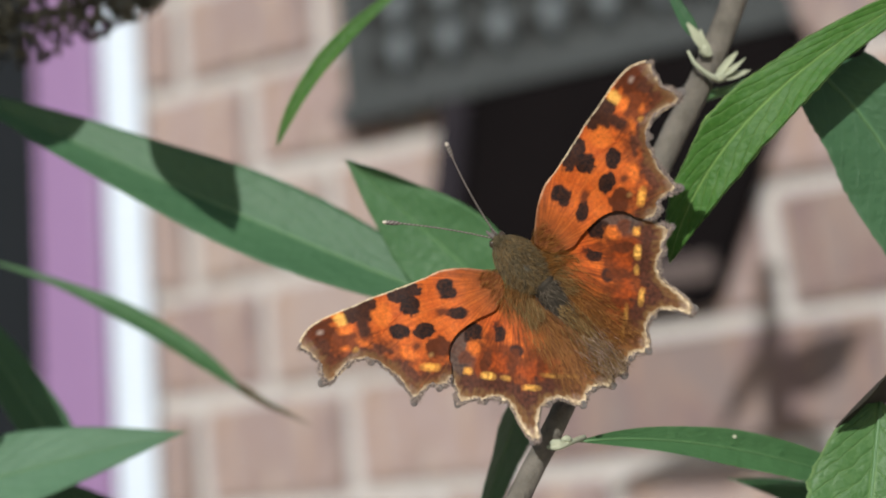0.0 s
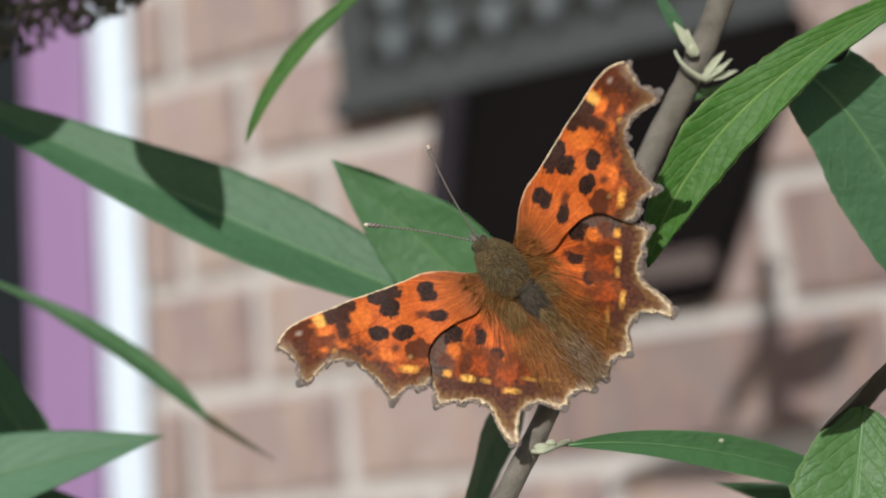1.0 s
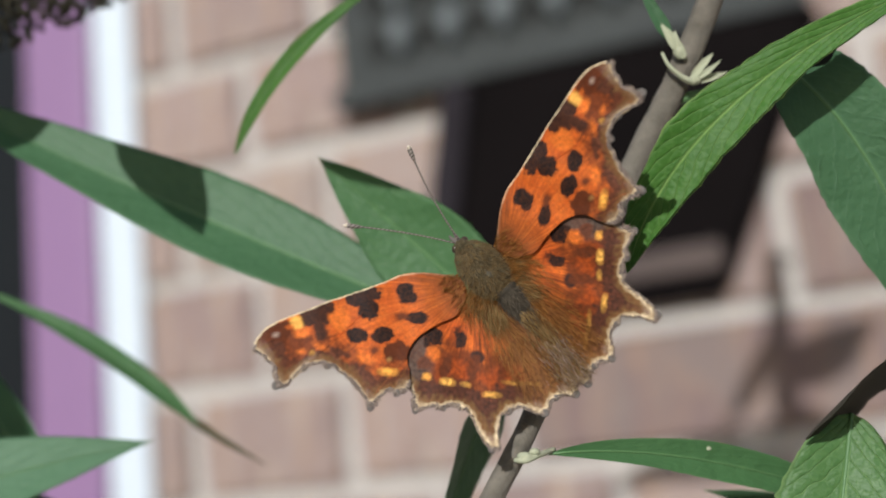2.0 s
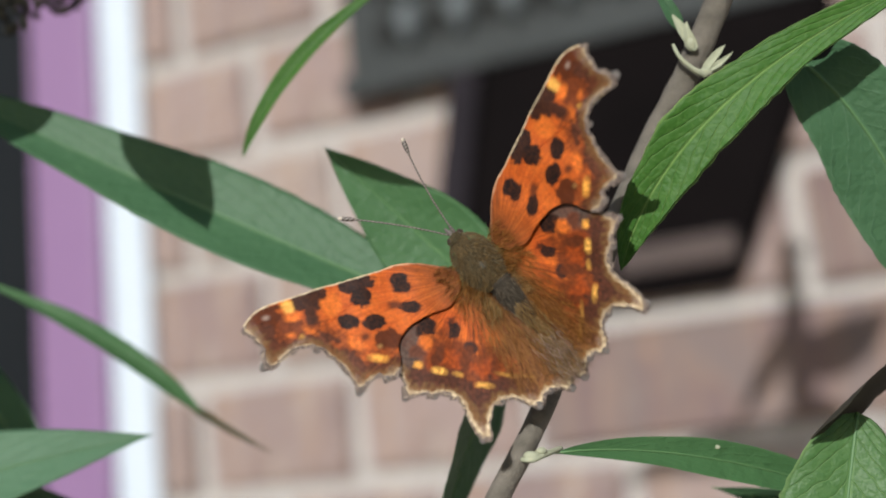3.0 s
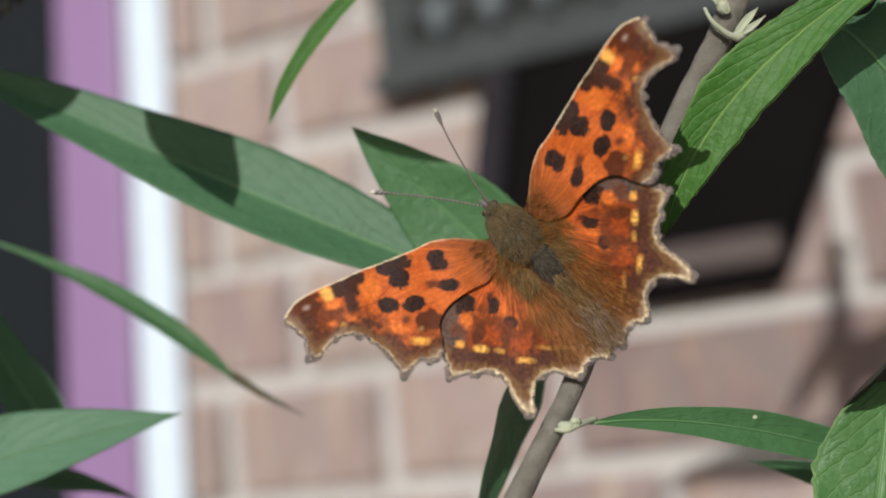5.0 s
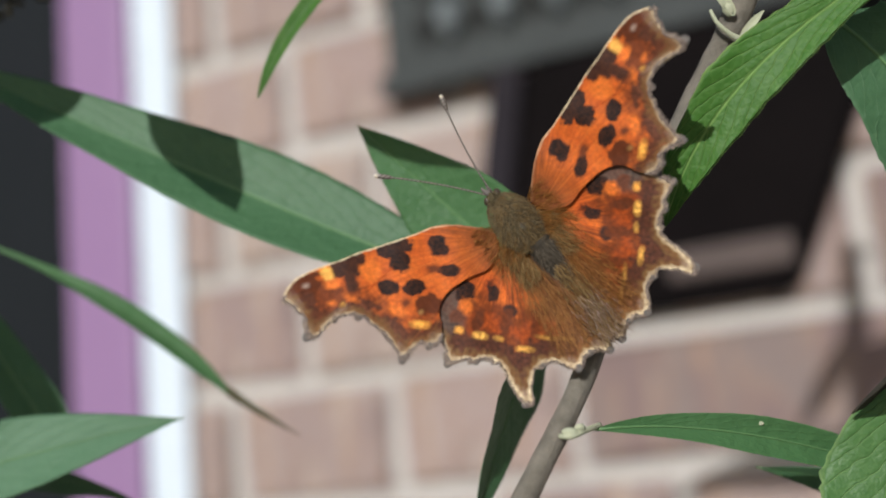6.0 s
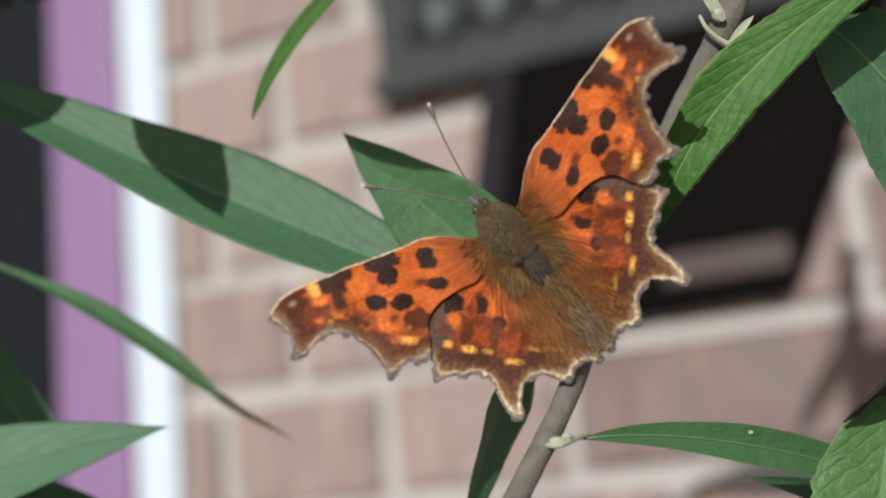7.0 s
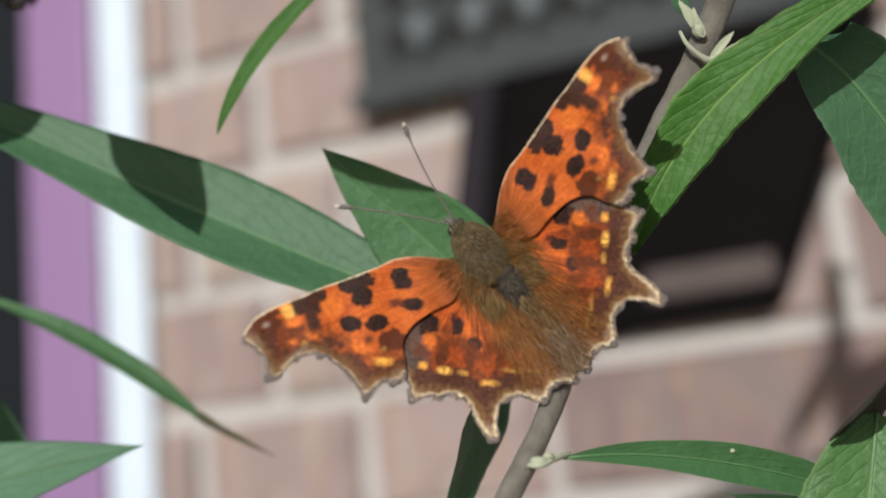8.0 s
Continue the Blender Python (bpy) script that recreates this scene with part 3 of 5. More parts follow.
# unseen leaves higher up sunward; two known by their shadows on the long leaf
leaf((-79.3, 69.4, 31.5), (-72.2, 57.8, 31.5), (-64.1, 44.2, 32.5), 10.5, (-0.32, 0.52, 0.79), fold=0.05, full=0.42, seed=17)
leaf((-87.0, 69.8, 26.5), (-97.7, 61.2, 25.5), (-108.5, 51.2, 24.5), 14.0, (-0.32, 0.52, 0.79), fold=0.05, full=0.5, seed=18)
# these two are added to shade the centre leaf's edge and the dark left leaf
leaf((-57.3, 61.7, 37.5), (-39.4, 57.0, 37.5), (-26.1, 49.2, 38.5), 8.5, (-0.32, 0.52, 0.79), fold=0.05, full=0.5, seed=19)
leaf((-93.1, 6.5, 17.5), (-101.5, 20.7, 17.5), (-114.0, 39.9, 15.5), 10.0, (-0.32, 0.52, 0.79), fold=0.05, full=0.5, seed=20)

# a taller shrub beside it, whose shade falls on the wall
shrub = tagged(new("tall_shrub"), "tall thin green shrub that shades the brick wall", "shrub")
shrub.matrix_world = BUSH_POSE
before = list(bush.children)


def shading(x, z, far=0.46):
    """The place, in the bush's millimetres, from which a thing far metres before the wall shades it at x, z."""
    return tuple(BUSH_POSE.inverted() @ (Vector((x, WALL_Y, z)) - SUN_WAY * (far / SUN_WAY.y)) / MM)


twig("stem", [shading(-0.056, 1.722), shading(-0.056, 1.711), shading(-0.059, 1.669), shading(-0.061, 1.629), shading(-0.058, 1.585), shading(0.014, 1.51), shading(0.10, 1.30)], [4.0, 5.4, 6.8, 7.4, 7.4, 7.0, 6.6])
to_ground(shading(0.10, 1.30), 5.0)
SUNWARD = (-0.32, 0.52, 0.79)
leaf(shading(-0.058, 1.655), shading(-0.038, 1.654), shading(-0.006, 1.678), 27.0, SUNWARD, seed=31)
leaf(shading(-0.058, 1.680), shading(-0.068, 1.660), shading(-0.100, 1.622), 12.0, SUNWARD, seed=32)
leaf(shading(-0.056, 1.720), shading(-0.052, 1.722), shading(-0.044, 1.716), 7.0, SUNWARD, seed=33)
leaf(shading(-0.060, 1.632), shading(-0.046, 1.620), shading(-0.028, 1.588), 20.0, SUNWARD, seed=34)
leaf(shading(-0.060, 1.606), shading(-0.105, 1.620), shading(-0.172, 1.600), 24.0, SUNWARD, seed=35)
leaf(shading(0.014, 1.51), shading(-0.010, 1.56), shading(-0.020, 1.626), 26.0, SUNWARD, seed=36)
leaf(shading(-0.061, 1.625), shading(-0.075, 1.618), shading(-0.095, 1.598), 15.0, SUNWARD, seed=38)
leaf(shading(0.05, 1.42), shading(0.10, 1.45), shading(0.15, 1.44), 26.0, SUNWARD, seed=37)
for ob in [c for c in bush.children if c not in before]:
    ob.parent = shrub

# leaf stalks that join the blades to the stems
twig("stalk", [(-10.20, 2.34, -8.00), (-4.54, 1.43, -5.00), (1.59, 1.71, -0.50)], [0.5, 0.5, 0.6], RIB)
twig("stalk", [(-4.40, 0.21, -7.00), (-1.03, -0.30, -4.00), (0.89, 0.10, -0.50)], [0.5, 0.5, 0.6], RIB)
twig("stalk", [(-5.71, -1.68, -3.50), (-2.62, -2.97, -2.00), (0.05, -2.83, -0.50)], [0.5, 0.5, 0.6], RIB)
twig("stalk", [(26.6, 35.8, 5.0), (21.6, 32.6, 2.8), (15.0, 30.6, 1.8)], [0.6, 0.6, 0.7], RIB)
twig("stalk", [(-16.86, 49.74, -13.00), (0.50, 60.80, -5.00), (22.49, 46.97, 3.00)], [0.3, 0.5, 0.6], RIB)
twig("stalk", [(50.0, 47.0, 12.80), (55.2, 48.6, 7.00), (59.89, 48.75, -0.00)], [0.5, 0.6, 0.8], RIB)
twig("stalk", [(35.30, -8.31, 7.50), (37.28, -11.23, 4.00), (47.35, -13.93, -0.00), (53.27, -15.32, -0.00)], [0.5, 0.6, 0.8, 1.0], BARK)
twig("stalk", [(51.60, 7.10, 5.00), (53.34, 9.09, 3.00), (55.29, 11.84, -0.00)], [0.3, 0.5, 0.7], RIB)
twig("stalk", [(48.19, -22.59, -2.00), (49.87, -25.31, -1.00), (53.27, -26.46, -0.00)], [0.2, 0.5, 0.8], RIB)
twig("stalk", [(47.75, -26.20, -8.00), (52.15, -25.9, -8.00), (53.27, -25.07, -0.00)], [0.5, 0.5, 0.8], RIB)
twig("stalk", [(-93.54, 11.16, -35.00), (-104.33, 13.75, -36.00), (-115.92, 14.63, -37.00)], [0.5, 0.6, 0.8], RIB)
twig("stalk", [(-112.0, -30.0, -14.00), (-114.2, -30.6, -26.00), (-114.89, -31.61, -38.00)], [0.5, 0.6, 0.8], RIB)
twig("stalk", [(-90.86, 36.05, -23.00), (-103.12, 39.57, -30.00), (-116.53, 42.41, -37.00)], [0.2, 0.4, 0.6], RIB)
twig("stalk", [(-93.96, 7.78, -32.00), (-103.85, 9.01, -35.00), (-115.75, 9.42, -37.00)], [0.2, 0.4, 0.6], RIB)
twig("stalk", [(-88.91, -24.80, -26.00), (-102.89, -27.07, -33.00), (-114.89, -28.99, -38.00)], [0.5, 0.5, 0.6], RIB)


def flower_spike():
    """A spent spike: a stalk set with several hundred small dry florets."""
    a, b = mm(*(-113.30, 48.21, -40.00)), mm(*(-64.97, 56.50, -40.00))
    pivot = (a + b) / 2
    rnd = random.Random(21)
    ob = part("flower_spike", tube(bmesh.new(), [a - pivot, b - pivot], [1.2 * MM, 0.3 * MM], 8), SPENT_AND_SHADE, bush, "dark spent flower spike")
    ob.location = pivot
    bm = bmesh.new()
    for i in range(760):
        s = rnd.random() ** 0.8
        r = (9.8 * (1 - s) ** 0.5 + 1.0) * MM * math.sqrt(rnd.random())
        ang = rnd.uniform(0, 6.283)
        at = a + (b - a) * s - pivot + Vector((rnd.uniform(-1, 1) * 2 * MM, math.cos(ang) * r, math.sin(ang) * r))
        turn = Euler((rnd.uniform(0, 6), rnd.uniform(0, 6), rnd.uniform(0, 6))).to_matrix().to_4x4()
        size = rnd.uniform(0.28, 0.62) * MM
        bmesh.ops.create_icosphere(bm, subdivisions=1, radius=1, matrix=Matrix.Translation(at) @ turn @ Matrix.Diagonal((size, size, size * 2.4, 1)))
    tagged(part("floret", bm, SPENT_AND_SHADE, ob), kind="stuff")
    return ob


spike = flower_spike()
twig("stalk", [(-113.30, 48.21, -40.00), (-116.30, 52.40, -39.00), (-117.71, 62.11, -36.00)], [1.0, 1.0, 1.0], BARK)


# ---- the butterfly ----
# Its own frame: x to its right, y forward to the head, z up from its back, in millimetres from the thorax.
butterfly = tagged(new("butterfly"), "orange butterfly with dark spots and ragged wings spread open", "butterfly")
HINGE = 1.2
RISE = math.tan(radians(16))
FORE_EDGE = [(2.7, 1.5), (4.1, 3.2), (5.9, 4.8), (7.9, 6.0), (10.0, 6.5), (12.0, 7.1), (14.2, 7.8), (16.3, 8.5), (18.4, 9.0), (20.3, 9.6),
             (22.3, 10.1), (24.2, 10.3), (25.8, 9.9), (26.6, 9.3)]
FORE_MARGIN = [(26.3, 8.3), (26.1, 7.3), (26.2, 6.3), (26.7, 5.2), (26.8, 4.0), (26.0, 3.7), (25.0, 4.0), (23.8, 4.15), (22.7, 4.0), (21.5, 3.4),
               (20.8, 2.5), (20.3, 1.3), (20.1, 0.2), (19.7, -0.8), (19.9, -2.0), (20.0, -3.3), (19.2, -3.8), (18.1, -3.5), (16.9, -4.1), (15.8, -4.6), (14.9, -4.4)]
FORE_BACK = [(14.0, -3.4), (13.5, -2.3), (12.5, -1.4), (11.0, -0.9), (9.5, -0.9), (7.8, -1.1), (6.0, -1.5), (4.6, -1.1), (3.4, -0.3)]
HIND_MARGIN = [(15.2, -4.4), (15.5, -5.3), (15.9, -6.2), (16.2, -6.9), (15.4, -7.3), (14.5, -7.7), (13.8, -8.4), (12.8, -8.9), (12.0, -9.7), (11.8, -11.0),
               (12.1, -12.6), (12.4, -14.0), (12.3, -15.3), (11.5, -15.6), (10.5, -14.3), (9.3, -13.5), (8.0, -13.3), (6.8, -13.8), (6.2, -14.7), (5.7, -15.6),
               (4.6, -15.8), (3.5, -15.3), (2.3, -15.6), (1.4, -16.3), (0.3, -15.9)]
HIND_INNER = [(0.0, -12.5), (0.1, -9.0), (0.5, -5.0), (1.4, -1.8), (3.0, -0.3), (8.0, 0.4), (12.0, -0.1), (14.4, -2.2)]


# grey tufts at the points of the wings: place and length
TEETH = [(26.5, 4.2, 0.9), (19.7, -3.5, 0.8), (23.2, 4.1, 0.4), (16.6, -4.2, 0.4), (21.0, 2.6, 0.35), (16.1, -6.9, 0.4), (13.6, -8.7, 0.4), (12.4, -15.3, 0.5),
         (8.2, -13.3, 0.35), (5.3, -15.7, 0.7), (3.3, -15.4, 0.4), (1.3, -16.2, 0.8)]


def smooth_ring(points, count):
    """A closed soft curve through the points, evenly spaced."""
    p = np.array(points)
    n = len(p)
    fine = []
    for i in range(n):
        p0, p1, p2, p3 = p[i - 1], p[i], p[(i + 1) % n], p[(i + 2) % n]
        for s in np.linspace(0, 1, 14, endpoint=False):
            fine.append(0.5 * (2 * p1 + (p2 - p0) * s + (2 * p0 - 5 * p1 + 4 * p2 - p3) * s * s + (3 * p1 - p0 - 3 * p2 + p3) * s ** 3))
    fine = np.array(fine + [fine[0]])
    run = np.concatenate([[0], np.cumsum(np.hypot(*np.diff(fine, axis=0).T))])
    at = np.linspace(0, run[-1], count, endpoint=False)
    return np.stack([np.interp(at, run, fine[:, k]) for k in (0, 1)], 1)


def off_line(q, line):
    """The distance of each point of q from a bent line."""
    line = np.array(line)
    best = np.full(len(q), 1e9)
    for a, b in zip(line, line[1:]):
        d = b - a
        s = np.clip(((q - a) @ d) / (d @ d), 0, 1)
        best = np.minimum(best, np.hypot(*(q - a - s[:, None] * d).T))
    return best


def rough(q, scale, seed):
    return np.array([noise.noise(Vector((x * scale, y * scale, seed))) for x, y in q])


def step(x, edge, soft):
    return np.clip((edge - x) / soft + 0.5, 0, 1)[:, None]


ORANGE, AMBER, YELLOW = np.array((0.50, 0.084, 0.011)), np.array((0.69, 0.158, 0.021)), np.array((0.90, 0.46, 0.09))
SPOT, BROWN, RUSSET = np.array((0.009, 0.004, 0.003)), np.array((0.075, 0.024, 0.012)), np.array((0.22, 0.048, 0.011))
FRINGE, GREY = np.array((0.82, 0.67, 0.43)), np.array((0.17, 0.125, 0.10))
TAN = np.array((0.32, 0.18, 0.060))


def dab(col, q, at, size, turn, ink, soft=0.22, jag=0.16):
    """Lays one patch of pigment on the wing."""
    c, s = math.cos(radians(turn)), math.sin(radians(turn))
    d = q - np.array(at)
    u, v = (d[:, 0] * c + d[:, 1] * s) / size[0], (-d[:, 0] * s + d[:, 1] * c) / size[1]
    reach = (np.abs(u) ** 2.7 + np.abs(v) ** 2.7) ** (1 / 2.7) + jag * (rough(q, 1.1, at[0]) + 0.5 * rough(q, 2.7, at[1] + 40))
    f = step(reach, 1.0, soft / min(size) * 1.2)
    return col * (1 - f) + ink * f


def veins(col, q, root, ends, ink, wide=0.10, strength=0.45):
    for e in ends:
        f = step(off_line(q, [root, ((root[0] + e[0]) / 2, (root[1] + e[1]) / 2 + 0.25), e]), wide, 0.10) * strength
        col = col * (1 - f) + ink * f
    return col


def streaks(q, root, seed):
    """Fine streaks that run from the root of the wing to its edge."""
    d = q - np.array(root)
    th, far = np.arctan2(d[:, 1], d[:, 0]), np.hypot(*d.T)
    return np.array([noise.noise(Vector((a * 34, f * 0.22, seed))) + 0.5 * noise.noise(Vector((a * 80, f * 0.35, seed + 7))) for a, f in zip(th, far)])


def fore_pigment(q):
    d = off_line(q, FORE_EDGE[-1:] + FORE_MARGIN)
    lead = off_line(q, FORE_EDGE)
    n1, n2, st = rough(q, 0.5, 1.0), rough(q, 1.8, 2.0), streaks(q, (2.0, 0.0), 3.0)
    col = ORANGE + (AMBER - ORANGE) * np.clip(0.40 + 0.45 * n1 + 0.30 * st, 0, 1)[:, None]
    f = step(q[:, 0] + 0.8 * n1 + 1.5 * st, 6.9, 5.4) * 0.9
    col = col * (1 - f) + np.array((0.155, 0.052, 0.016)) * f
    f = step(d + 0.9 * n1 + 0.6 * n2 + 0.6 * st, 3.2, 0.9) * 0.85
    col = col * (1 - f) + RUSSET * f
    f = step(d + 0.6 * n1 + 0.5 * n2 + 0.7 * st, 2.0, 0.6) * 0.92
    col = col * (1 - f) + BROWN * f
    col = veins(col, q, (3.0, 0.3), [(26.4, 7.5), (25.4, 3.9), (20.4, 1.8), (19.5, -3.3), (16.8, -3.8)], np.array((0.60, 0.22, 0.05)), 0.05, 0.22)
    col = veins(col, q, (17.0, 2.6), [(20.9, 1.9)], BROWN * 0.5, 0.06, 0.7)
    col = veins(col, q, (15.6, 0.8), [(20.0, -1.2)], BROWN * 0.5, 0.06, 0.7)
    for at, size, turn, ink in (((24.0, 8.7), (2.3, 1.7), 0, RUSSET * 0.42), ((24.7, 7.4), (1.2, 1.0), 0, BROWN * 1.1), ((22.2, 6.3), (1.7, 1.3), 20, RUSSET * 0.75),
                                ((18.3, 8.05), (2.2, 1.25), 22, BROWN * 0.42), ((19.2, 6.3), (1.15, 0.8), -70, BROWN * 0.6), ((16.6, 6.2), (1.3, 1.2), 0, AMBER * 1.08),
                                ((13.0, 6.6), (2.1, 0.95), 22, SPOT * 2.2), ((13.4, 5.0), (1.15, 1.15), -45, SPOT),
                                ((8.6, 4.35), (0.92, 0.70), 30, SPOT), ((8.9, 3.4), (1.05, 0.66), 30, SPOT), ((9.5, 0.95), (1.28, 0.72), 42, SPOT), ((10.8, 2.15), (0.75, 0.48), 30, RUSSET * 0.6),
                                ((16.1, 3.35), (1.2, 0.82), 42, SPOT), ((13.85, 1.7), (1.22, 0.92), 25, SPOT), ((15.7, 0.85), (0.5, 0.4), 0, RUSSET * 0.6), ((13.7, -0.75), (1.6, 1.2), 35, RUSSET * 0.42),
                                ((15.05, -0.95), (0.26, 0.18), 0, TAN), ((19.7, 3.1), (1.6, 0.9), 55, BROWN * 1.2), ((18.6, -0.6), (1.9, 0.8), 65, BROWN * 1.3),
                                ((20.8, 8.75), (0.62, 0.85), 10, YELLOW), ((21.2, 7.4), (0.75, 0.5), 30, AMBER * 1.15), ((22.4, 5.7), (0.55, 0.28), 30, AMBER), ((20.4, 4.9), (0.75, 0.28), 60, AMBER), ((21.6, 4.9), (0.3, 0.25), 0, YELLOW * 0.8),
                                ((17.0, 0.6), (1.0, 0.5), 60, AMBER * 1.15), ((15.95, -2.0), (0.95, 0.42), 40, YELLOW * (1, 0.85, 0.7)), ((18.9, 1.9), (0.7, 0.3), 50, RUSSET * 1.5)):
        col = dab(col, q, at, size, turn, ink, 0.15 if ink.sum() < 0.05 else 0.3, 0.3)
    for at, size in (((26.5, 4.9), (0.7, 1.2)), ((19.8, -2.9), (0.8, 0.8)), ((15.6, -4.2), (0.7, 0.5)), ((25.9, 8.0), (0.6, 1.2)), ((23.2, 4.3), (1.4, 0.4))):
        col = dab(col, q, at, size, 0, GREY * 1.1, 0.5, 0.4)
    col = dab(col, q, (23.6, 9.0), (0.34, 0.24), 30, GREY * 1.9, 0.3)
    col = col * (1 + 0.8 * rough(q, 2.6, 9.0) * np.clip(1.3 - d / 3.5, 0, 1))[:, None]
    col = col * (1 + 0.14 * st + 0.38 * n2 * np.clip(1.4 - d / 4, 0, 1))[:, None]
    f = step(d + 0.5 * n2 + 0.4 * n1 + 0.4 * st, 0.85, 0.8) * 0.45
    col = col * (1 - f) + TAN * 0.9 * f
    f = step(d + 0.22 * n2 + 0.2 * st, 0.30, 0.24) * np.clip(0.75 + 0.9 * n2 + 0.8 * st, 0.3, 1)[:, None]
    col = col * (1 - f) + FRINGE * f
    f = step(lead + 0.08 * n2, 0.13, 0.14) * np.clip((q[:, 0] - 4) / 8, 0.15, 0.9)[:, None]
    col = col * (1 - f) + FRINGE * f
    return col


def hind_pigment(q):
    d = off_line(q, HIND_MARGIN)
    n1, n2, st = rough(q, 0.5, 5.0), rough(q, 1.8, 6.0), streaks(q, (1.5, 0.5), 5.0)
    col = ORANGE + (AMBER - ORANGE) * np.clip(0.3 + 0.7 * n1 + 0.4 * st, 0, 1)[:, None]
    f = step(d + 1.4 * n1 + 0.8 * n2 + 1.2 * st, 7.0, 1.8) * 0.85
    col = col * (1 - f) + RUSSET * 0.50 * f
    f = step(np.abs(d - 4.0) + 1.0 * n1 + 0.8 * st, 0.8, 0.8) * 0.75
    col = col * (1 - f) + ORANGE * 0.75 * f
    f = step(d + 0.5 * n1 + 0.5 * n2 + 0.4 * st, 2.8, 0.8) * 0.92
    col = col * (1 - f) + BROWN * (0.80, 0.95, 1.2) * f
    f = step(np.hypot(q[:, 0] - 13.2, q[:, 1] + 1.8) + 0.5 * n1, 2.9, 1.0) * 0.9
    col = col * (1 - f) + GREY * 0.45 * f
    f = step(q[:, 0] + 0.10 * (q[:, 1] + 8) + 0.6 * n1 + 1.2 * st, 4.6, 3.4) * 0.9
    col = col * (1 - f) + np.array((0.19, 0.080, 0.024)) * f
    for at, size, turn, ink in (((9.5, -1.8), (1.3, 1.05), -30, SPOT), ((7.05, -3.6), (1.2, 0.66), -65, SPOT * 1.5), ((7.0, -6.5), (0.75, 0.7), 0, SPOT * 3.5), ((10.7, -3.2), (1.05, 0.8), -40, AMBER * 0.95),
                                ((12.1, -3.4), (0.7, 0.8), 0, BROWN * 1.4), ((10.5, -5.1), (1.2, 0.7), -35, RUSSET * 0.45), ((8.4, -7.4), (1.7, 0.6), -42, RUSSET * 0.55), ((6.0, -9.6), (1.3, 0.5), -42, RUSSET * 0.6),
                                ((12.9, -4.8), (0.42, 0.48), -40, YELLOW * (1, 0.85, 0.7)), ((11.5, -6.6), (0.72, 0.36), 40, YELLOW * 0.92), ((10.0, -8.1), (0.42, 0.24), 50, YELLOW * 0.75), ((8.5, -10.8), (0.80, 0.27), 40, YELLOW * 0.92),
                                ((5.7, -11.3), (0.80, 0.18), 45, YELLOW * 0.55), ((4.1, -12.6), (0.6, 0.15), 45, YELLOW * 0.4)):
        col = dab(col, q, at, size, turn, ink, 0.15 if ink.sum() < 0.05 else 0.3, 0.38)
    for at, size in (((12.3, -14.7), (0.9, 1.3)), ((15.9, -6.5), (0.7, 0.6)), ((5.6, -15.2), (0.8, 0.6)), ((1.6, -15.6), (1.4, 0.7))):
        col = dab(col, q, at, size, 0, GREY * 1.5, 0.5, 0.4)
    col = veins(col, q, (2.0, -1.0), [(15.6, -6.6), (13.2, -8.6), (12.2, -13.5), (9.3, -13.3), (6.2, -14.5)], RUSSET * 0.35, 0.08, 0.35)
    col = col * (1 + 0.7 * rough(q, 2.4, 11.0) * np.clip(1.4 - d / 6.0, 0, 1))[:, None]
    col = col * (1 + 0.20 * st + 0.36 * n2 * np.clip(1.4 - d / 4, 0, 1))[:, None]
    f = step(d + 0.5 * n2 + 0.4 * n1 + 0.4 * st, 0.9, 0.8) * 0.5
    col = col * (1 - f) + TAN * f
    f = step(d + 0.3 * n2 + 0.25 * st, 0.42, 0.34) * np.clip(0.8 + 0.9 * n2 + 0.8 * st, 0.35, 1)[:, None]
    col = col * (1 - f) + FRINGE * f
    return col


